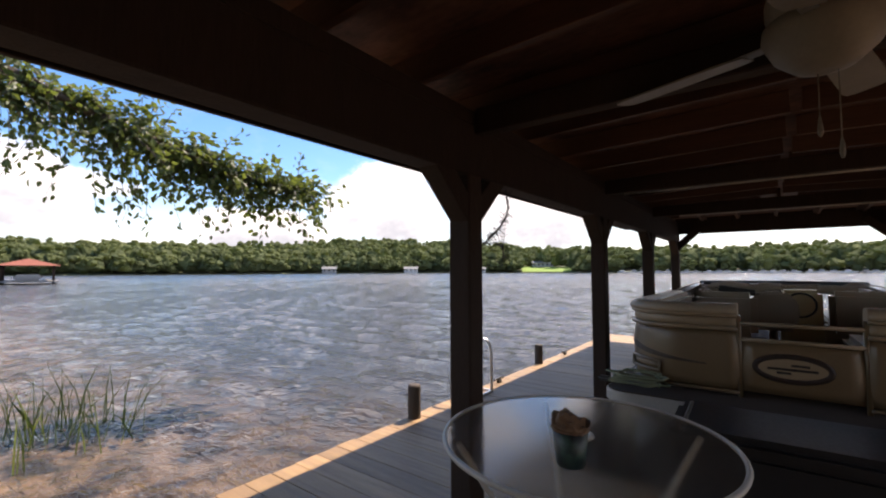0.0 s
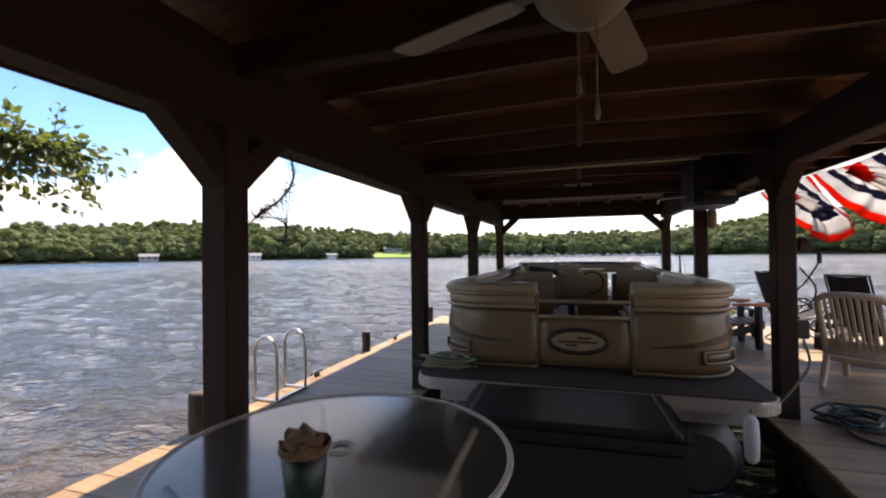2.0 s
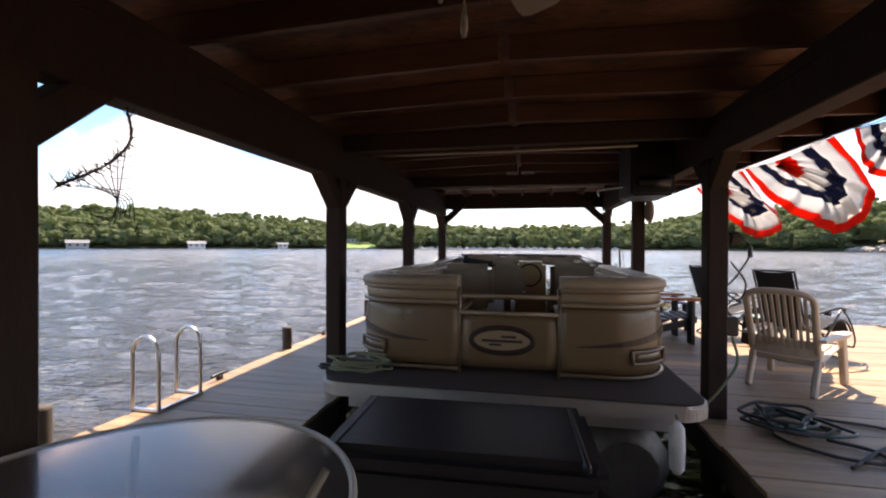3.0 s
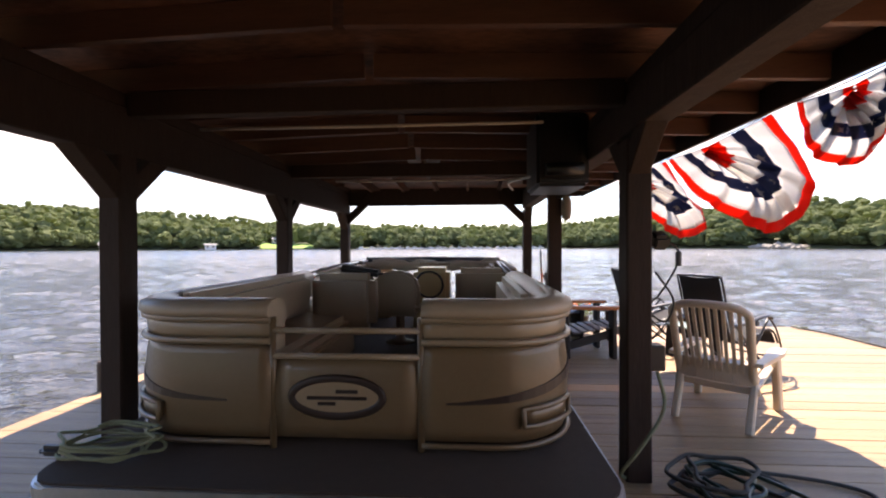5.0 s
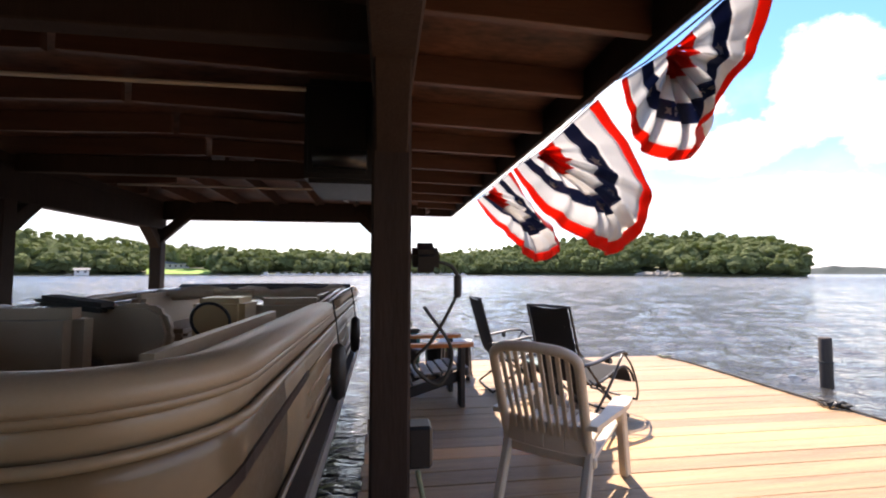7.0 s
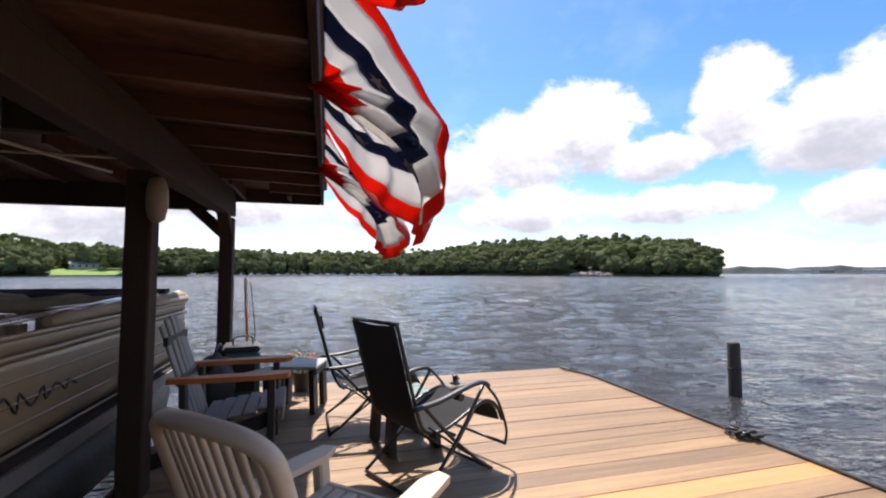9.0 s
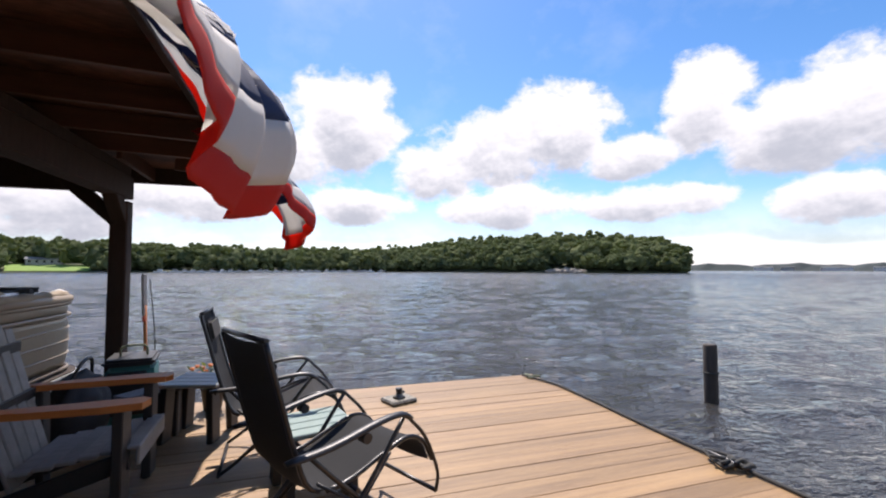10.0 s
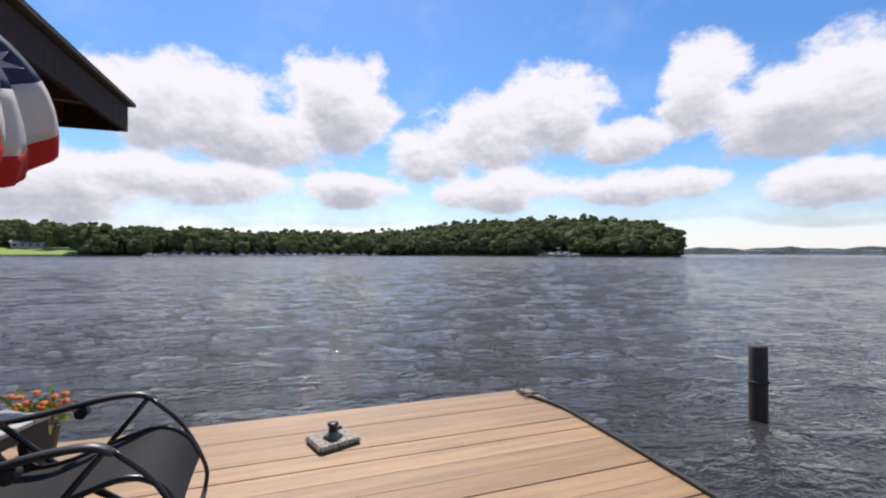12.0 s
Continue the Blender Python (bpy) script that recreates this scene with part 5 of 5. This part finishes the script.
part("board", bar(NB(), (-0.25, -0.3, 0.37), (0.22, 0.32, 0.37), 0.16, 0.03, 0.005), M["grey_wood"], plankpile)
part("block", add_box(NB(), (0, 0, 0.177), (0.2, 0.3, 0.355), None, 0.01), M["dark_wood"], plankpile)
bag = thing("duffel_bag", pose(1.72, 6.85, 0), "slumped black duffel bag standing on the deck", "bag")
b = NB()
bmesh.ops.create_icosphere(b, subdivisions=4, radius=1)
for v in b.verts:
    v.co = Vector((v.co.x * 0.17, v.co.y * 0.3, 0.29 + max(-0.95, v.co.z) * 0.3)) * (1 + 0.07 * noise.noise(v.co * 3))
    v.co.z = max(0.0, v.co.z)
for f in b.faces:
    f.smooth = True
part("body", b, M["bag"], bag)
part("strap", tube(NB(), smooth_line([(0.0, -0.18, 0.52), (0.03, -0.08, 0.66), (0.03, 0.08, 0.67), (0, 0.18, 0.52)], 5), 0.012, 6), M["black"], bag)
oars = thing("paddle", pose(1.8, 7.86, 0), "wooden paddle with a red tip leaning on a post", "paddle")
part("shaft", tube(NB(), [(0.06, -0.02, 0.0), (0.02, -0.03, 1.0)], 0.016, 8), M["orange_wood"], oars)
part("blade", bar(NB(), (0.02, -0.03, 0.9), (0.005, -0.035, 1.3), 0.02, 0.1, 0.008, up=(0, 1, 0)), M["grey_wood"], oars)
part("tip", bar(NB(), (0.024, -0.03, 0.84), (0.02, -0.03, 0.895), 0.022, 0.08, 0.006, up=(0, 1, 0)), M["orange_plastic"], oars, "red painted band")
rods = thing("fishing_rod", pose(1.92, 7.8, 0), "thin fishing rod leaning beside a post", "fishing rod")
part("rod", tube(NB(), smooth_line([(0.02, -0.02, 0.0), (0.0, 0.0, 0.7), (-0.06, 0.01, 1.25)], 4), [0.008] * 4 + [0.005] * 5, 6), M["blackmetal"], rods)
part("reel", tube(NB(), [(0.0, -0.02, 0.3), (0.05, -0.02, 0.3)], 0.03, 10), M["black"], rods)

pot = thing("flower_pot", pose(2.46, 7.66, 0), "dark pot of orange marigolds on the dock edge", "flower pot")
part("pot", lathe(NB(), [(0.075, 0), (0.08, 0.01), (0.105, 0.19), (0.112, 0.2), (0.112, 0.22), (0.1, 0.22), (0.095, 0.19)], segs=20), M["terracotta"], pot)
b = NB()
q = random.Random(31)
for i in range(150):
    p = Vector((q.gauss(0, 0.08), q.gauss(0, 0.08), 0.24 + abs(q.gauss(0, 0.07))))
    d = Vector((q.uniform(-1, 1), q.uniform(-1, 1), q.uniform(-0.2, 1))).normalized() * 0.045
    w = d.orthogonal().normalized() * 0.012
    b.faces.new([b.verts.new(p + v) for v in (-d, w, d, -w)])
part("leaves", b, M["leaf"], pot)
for i in range(16):
    b = NB()
    bmesh.ops.create_icosphere(b, subdivisions=2, radius=0.024)
    o = Vector((q.gauss(0, 0.085), q.gauss(0, 0.085), 0.33 + q.random() * 0.09))
    for v in b.verts:
        v.co = Vector((v.co.x, v.co.y, v.co.z * 0.6)) * (1 + 0.35 * noise.noise(v.co * 60)) + o
    part("bloom", b, M["flower"], pot)

ub = thing("umbrella_base", pose(4.22, 7.34, 0, 0, 0, 20), "mottled cast umbrella stand with a short black tube", "umbrella stand")
part("base_plate", add_box(NB(), (0, 0, 0.02), (0.3, 0.26, 0.04), None, 0.015), M["bronze"], ub)
part("collar", lathe(NB(), [(0.07, 0.04), (0.045, 0.06), (0.03, 0.08)], segs=16), M["bronze"], ub)
part("tube", lathe(NB(), [(0.03, 0.06), (0.03, 0.115), (0.037, 0.12), (0.037, 0.135), (0.02, 0.14)], segs=14), M["blackmetal"], ub)
part("knob", tube(NB(), [(0.02, 0, 0.09), (0.06, 0, 0.09)], 0.014, 8), M["black"], ub)


# ---- bunting along the eave ----
def bunting(y_far, y_near, z_far, z_near, height, skew, billow, seed, gather=0.12):
    g = thing("bunting_flag", pose(EAVE + 0.035, (y_far + y_near) / 2, 2.29), "red, white and navy pleated fan bunting blowing under the eave", "bunting", "bunting flags")
    half = (y_far - y_near) / 2
    ph = seed * 1.7

    def at(u, r):
        c, s = math.cos(u), math.sin(u)
        y = c * half * r + skew * s * r
        z = (z_far - 2.29) * max(0, c) * r + (z_near - 2.29) * max(0, -c) * r - s * height * r - gather * (1 - r) * (0.4 + 0.6 * s)
        pleat = (math.sin(17 * u + ph) + 0.5 * math.sin(31 * u + 2 * ph)) * 0.055 * (0.38 + 0.62 * (1 - r)) * s + math.sin(4.2 * u + ph) * 0.075 * r * s
        x = billow * s * math.sin(1.95 * r) + pleat + 0.05 * s * r * math.sin(5 * r + 2 * u + ph)
        return Vector((x, y + 0.4 * pleat, z + 0.25 * pleat))

    bands = (("centre", 0.0, 0.18, "red"), ("inner_band", 0.18, 0.4, "white"), ("star_band", 0.4, 0.6, "blue"), ("outer_band", 0.6, 0.87, "white"), ("border", 0.87, 1.0, "red"))
    for name, r0, r1, mat in bands:
        b = NB()
        rows = []
        for i in range(6):
            r = r0 + (r1 - r0) * i / 5
            rows.append([b.verts.new(at(math.pi * k / 72, r)) for k in range(73)])
        for a, d in zip(rows, rows[1:]):
            for k in range(72):
                b.faces.new((a[k], a[k + 1], d[k + 1], d[k])).smooth = True
        ob = part(name, b, M[mat], g)
        sol = ob.modifiers.new("cloth", "SOLIDIFY")
        sol.thickness, sol.offset = 0.0016, 0.0
        if name == "star_band":
            for k in range(5):
                u0 = math.pi * (0.16 + 0.17 * k)
                for lift in (0.008, -0.008):
                    b = NB()
                    vs = []
                    for j in range(10):
                        rr = 0.06 if j % 2 == 0 else 0.027
                        a = j * math.pi / 5
                        p = at(u0 + rr * math.cos(a) * 1.4, 0.5 + rr * math.sin(a))
                        vs.append(b.verts.new(p + Vector((lift, 0, 0))))
                    mid = b.verts.new(at(u0, 0.5) + Vector((lift, 0, 0)))
                    for j in range(10):
                        b.faces.new((mid, vs[j], vs[(j + 1) % 10]))
                    part("star", b, M["white"], ob)
    part("cord", tube(NB(), [at(0, 1) + Vector((-0.02, 0, 0)), at(0.0, 0.5) + Vector((0, 0, 0.01)), at(math.pi, 0.5) + Vector((0, 0, 0.01)), at(math.pi, 1) + Vector((-0.02, 0, 0))], 0.004, 5), M["rope"], g)
    return g


bunting(3.28, 2.45, 2.29, 2.3, 0.46, 0.14, 0.12, 1, 0.1)
bunting(5.07, 3.51, 2.28, 2.29, 0.8, -0.12, 0.52, 2, 0.1)
bunting(6.6, 5.13, 2.26, 2.28, 0.8, -0.12, 0.58, 3, 0.1)

# ---- overhanging tree ----
EYE0 = Vector((-0.19, -1.74, 1.4))


def seen_from_dock(az, el, d):
    a, e = radians(az), radians(el)
    return EYE0 + Vector((math.sin(a) * math.cos(e), math.cos(a) * math.cos(e), math.sin(e))) * d


tree = thing("tree", pose(-13.6, -6.6, -0.5), "broadleaf tree leaning a leafy limb over the water", "tree")
base = Vector((-13.6, -6.6, -0.5))
limb = smooth_line([Vector((-13.2, -6.0, 4.2)), seen_from_dock(-104, 24, 11.5), seen_from_dock(-90, 20.5, 9.4), seen_from_dock(-79, 17, 8.4), seen_from_dock(-69, 13.5, 8.0), seen_from_dock(-61, 11.2, 7.8), seen_from_dock(-54.5, 10.2, 7.7)], 6)
part("trunk", tube(NB(), smooth_line([(0, 0, -0.6), (0.05, 0.1, 1.5), (0.3, 0.5, 4.4), (0.1, 0.6, 7.5), (0.4, 0.2, 10)], 5), [0.34 - 0.012 * i for i in range(21)], 12), M["bark"], tree)
n = len(limb)
part("limb", tube(NB(), [p - base for p in limb], [0.13 * (1 - i / n) ** 0.8 + 0.008 for i in range(n)], 8), M["bark"], tree)
q = random.Random(77)
twigs, leafs = NB(), NB()


def add_leaf(p, d, size):
    d = d.normalized()
    w = d.cross(Vector((q.uniform(-1, 1), q.uniform(-1, 1), q.uniform(0.2, 1)))).normalized()
    nrm = d.cross(w) * size * 0.12
    a, tip = p, p + d * size
    m1, m2 = p + d * size * 0.35 + w * size * 0.34 + nrm, p + d * size * 0.35 - w * size * 0.34 + nrm
    k1, k2 = p + d * size * 0.75 + w * size * 0.2 + nrm, p + d * size * 0.75 - w * size * 0.2 + nrm
    va, vt, v1, v2, v3, v4 = [leafs.verts.new(c - base) for c in (a, tip, m1, m2, k1, k2)]
    leafs.faces.new((va, v1, v3, vt))
    leafs.faces.new((va, vt, v4, v2))


for i in range(10, n):
    count = 20 if i < n - 8 else 13
    for k in range(count):
        o = limb[i].lerp(limb[i - 1], q.random())
        along = (limb[i] - limb[i - 1]).normalized()
        side = Vector((q.gauss(0, 0.8), q.gauss(0, 0.8), q.gauss(-0.3, 0.8)))
        reach = q.uniform(0.25, 1.15) * (1.15 if i < n - 12 else 0.75)
        d = (along * 0.6 + side).normalized()
        end = o + d * reach + Vector((0, 0, -0.18 * reach))
        tw = smooth_line([o, o.lerp(end, 0.5) + Vector((0, 0, 0.05)), end], 4)
        tube(twigs, [p - base for p in tw], [0.009, 0.008, 0.007, 0.006, 0.006, 0.005, 0.004, 0.003, 0.003], 4)
        for j in range(int(15 * reach) + 5):
            p = tw[min(8, int((j + 2) * 9 / (int(15 * reach) + 7)))]
            d2 = (end - o).normalized() + Vector((q.gauss(0, 0.8), q.gauss(0, 0.8), q.gauss(-0.3, 0.5)))
            add_leaf(p + Vector((q.gauss(0, 0.05), q.gauss(0, 0.05), q.gauss(0, 0.05))), d2, q.uniform(0.075, 0.14))
part("branchwork", twigs, M["bark"], tree)
part("crown", leafs, M["leaf"], tree, "small toothed green leaves lit from behind")

b = NB()
for i in range(110):
    x, y = -6.9 + q.gauss(0, 0.5), -0.35 + q.gauss(0, 0.3)
    h = q.uniform(0.3, 0.95)
    d = Vector((q.gauss(0, 0.2), q.gauss(0, 0.2), 1)) * h
    p = Vector((x, y, WATER - 0.05))
    w = Vector((q.uniform(-1, 1), q.uniform(-1, 1), 0)).normalized() * 0.007
    mid = p + d * 0.55
    tip = p + d + Vector((d.x, d.y, 0)) * 0.5
    v = [b.verts.new(c) for c in (p - w, p + w, mid + w, tip, mid - w)]
    b.faces.new(v)
solid("reeds", b, M["leaf"], "thin green reeds standing in the shallows", "reeds", kind="stuff")


# ---- far buildings, docks and boats ----
def cottage(az, dist, z, w, d, h, wall, roof, label, rise=0.35, name="house"):
    p = polar(az, dist, z)
    c = thing(name, Matrix.Translation(p) @ Matrix.Rotation(-radians(az), 4, "Z"), label, name.replace("_", " "), "far shore houses")
    part("wall", span_box(NB(), -w / 2, w / 2, -d / 2, d / 2, -1.5, h), M[wall], c)
    b = NB()
    e = 0.5
    r = h + w * rise * 0.5
    vs = [b.verts.new(v) for v in ((-w / 2 - e, -d / 2 - e, h), (w / 2 + e, -d / 2 - e, h), (w / 2 + e, d / 2 + e, h), (-w / 2 - e, d / 2 + e, h), (-w / 2 - e, 0, r), (w / 2 + e, 0, r))]
    for f in ((0, 1, 5, 4), (2, 3, 4, 5), (0, 4, 3), (1, 2, 5), (3, 2, 1, 0)):
        b.faces.new([vs[i] for i in f])
    part("roof", b, M[roof], c)
    for k in range(max(2, int(w / 3))):
        x = -w / 2 + (k + 0.5) * w / max(2, int(w / 3))
        part("window", span_box(NB(), x - 0.55, x + 0.55, -d / 2 - 0.06, -d / 2 + 0.1, h * 0.35, h * 0.8), M["pane"], c)
    return c


cottage(-41.4, 296, WATER + 0.6, 9, 8, 2.4, "wall_white", "roof_grey", "white lakeside boathouse with a pale grey roof")
cottage(-23.9, shore_at(-24) + 27, land(-24, 27) + 0.2, 15, 8, 2.6, "wall_grey", "roof_grey", "low grey house above a lawn on the far shore", 0.2)
cottage(-52, 298, WATER + 0.7, 9, 7, 2.4, "wall_grey", "roof_grey", "small grey boathouse on the far shore")
cottage(-32, 296, WATER + 0.7, 6, 6, 2.2, "wall_white", "roof_grey", "small white boathouse on the far shore")
cottage(-64, 302, WATER + 0.7, 8, 6, 2.2, "wall_grey", "roof_red", "small brown-roofed boathouse on the far shore")
cottage(-19, 297, WATER + 0.7, 6, 6, 2.2, "wall_grey", "roof_grey", "small grey boathouse on the far shore")
for a, w, m in ((55, 26, "wall_white"), (57, 18, "wall_grey"), (60.5, 30, "wall_white"), (61.5, 14, "wall_white"), (64, 22, "wall_white")):
    cottage(a, 930, 1.5, w, 14, 4.5, m, "roof_grey", "long pale building on the distant shore", 0.06)
q = random.Random(55)
for k in range(26):
    a = -14 + k * 0.98 + q.uniform(-0.3, 0.3)
    boat_far = thing("moored_boat", Matrix.Translation(polar(a, shore_at(a) - 6 - q.random() * 6, WATER)) @ Matrix.Rotation(-radians(a) + q.uniform(-0.6, 0.6), 4, "Z"), "small white boat moored along the far shore", "boat", "far moored boats")
    ln = q.uniform(2.2, 3.6)
    b = slab(NB(), [(-ln, -0.9), (ln * 0.4, -0.95), (ln, 0), (ln * 0.4, 0.95), (-ln, 0.9)], -0.1, 0.75)
    part("hull", b, M["wall_white"], boat_far)
    part("cabin", span_box(NB(), -ln * 0.5, ln * 0.2, -0.6, 0.6, 0.75, 1.4 + 0.4 * q.random(), 0.1), M["wall_grey" if k % 3 else "wall_white"], boat_far)
for k in range(8):
    a = -60 + k * 13.5
    pier = thing("pier", Matrix.Translation(polar(a, shore_at(a) - 6, WATER)) @ Matrix.Rotation(-radians(a), 4, "Z"), "small wooden pier on the far shore", "pier", "far piers")
    part("walkway", span_box(NB(), -1.2, 1.2, -7, 7, 0.5, 0.7), M["grey_wood"], pier)
    for y in (-6, 0, 6):
        part("pile", lathe(NB(), [(0.15, -1), (0.15, 0.9)], (1.1, y, 0), 6), M["pile"], pier)
outcrop = NB()
for k in range(14):
    tmp = bmesh.new()
    bmesh.ops.create_icosphere(tmp, subdivisions=2, radius=1)
    for v in tmp.verts:
        v.co *= 1 + 0.4 * noise.noise(v.co * 1.5 + Vector((k * 7, 0, 0)))
    a = 32.4 + k * 0.33
    merge(outcrop, tmp, Matrix.Translation(polar(a, shore_at(a) + 2, WATER + 0.6)) @ Matrix.Diagonal((2.6 + q.random(), 2, 1.4 + 1.6 * q.random() * math.sin(k / 13 * 3.1), 1)))
solid("rock_outcrop", outcrop, M["rock"], "pale bare rocks at the foot of a wooded point", "rocks", kind="stuff")

neighbour = thing("neighbour_boathouse", pose(-95, 13.5, WATER, 0, 0, 80), "open neighbouring boathouse with a red-brown roof and a boat inside", "boathouse")
for sx in (-1, 1):
    for y in (-4, 0, 4):
        part("post", span_box(NB(), sx * 3 - 0.12, sx * 3 + 0.12, y - 0.12, y + 0.12, -1, 2.9), M["timber"], neighbour)
b = NB()
vs = [b.verts.new(v) for v in ((-3.8, -5, 2.9), (3.8, -5, 2.9), (3.8, 5, 2.9), (-3.8, 5, 2.9), (0, -3, 4.0), (0, 3, 4.0))]
for f in ((0, 1, 4), (1, 2, 5, 4), (2, 3, 5), (3, 0, 4, 5), (3, 2, 1, 0)):
    b.faces.new([vs[i] for i in f])
part("roof", b, M["roof_red"], neighbour)
part("floor_deck", span_box(NB(), -3.6, 3.6, -5, 5, 0.3, 0.5), M["grey_wood"], neighbour)
part("hull", span_box(NB(), -1.6, 1.6, -4, 4, 0.5, 1.5, 0.3), M["wall_grey"], neighbour)
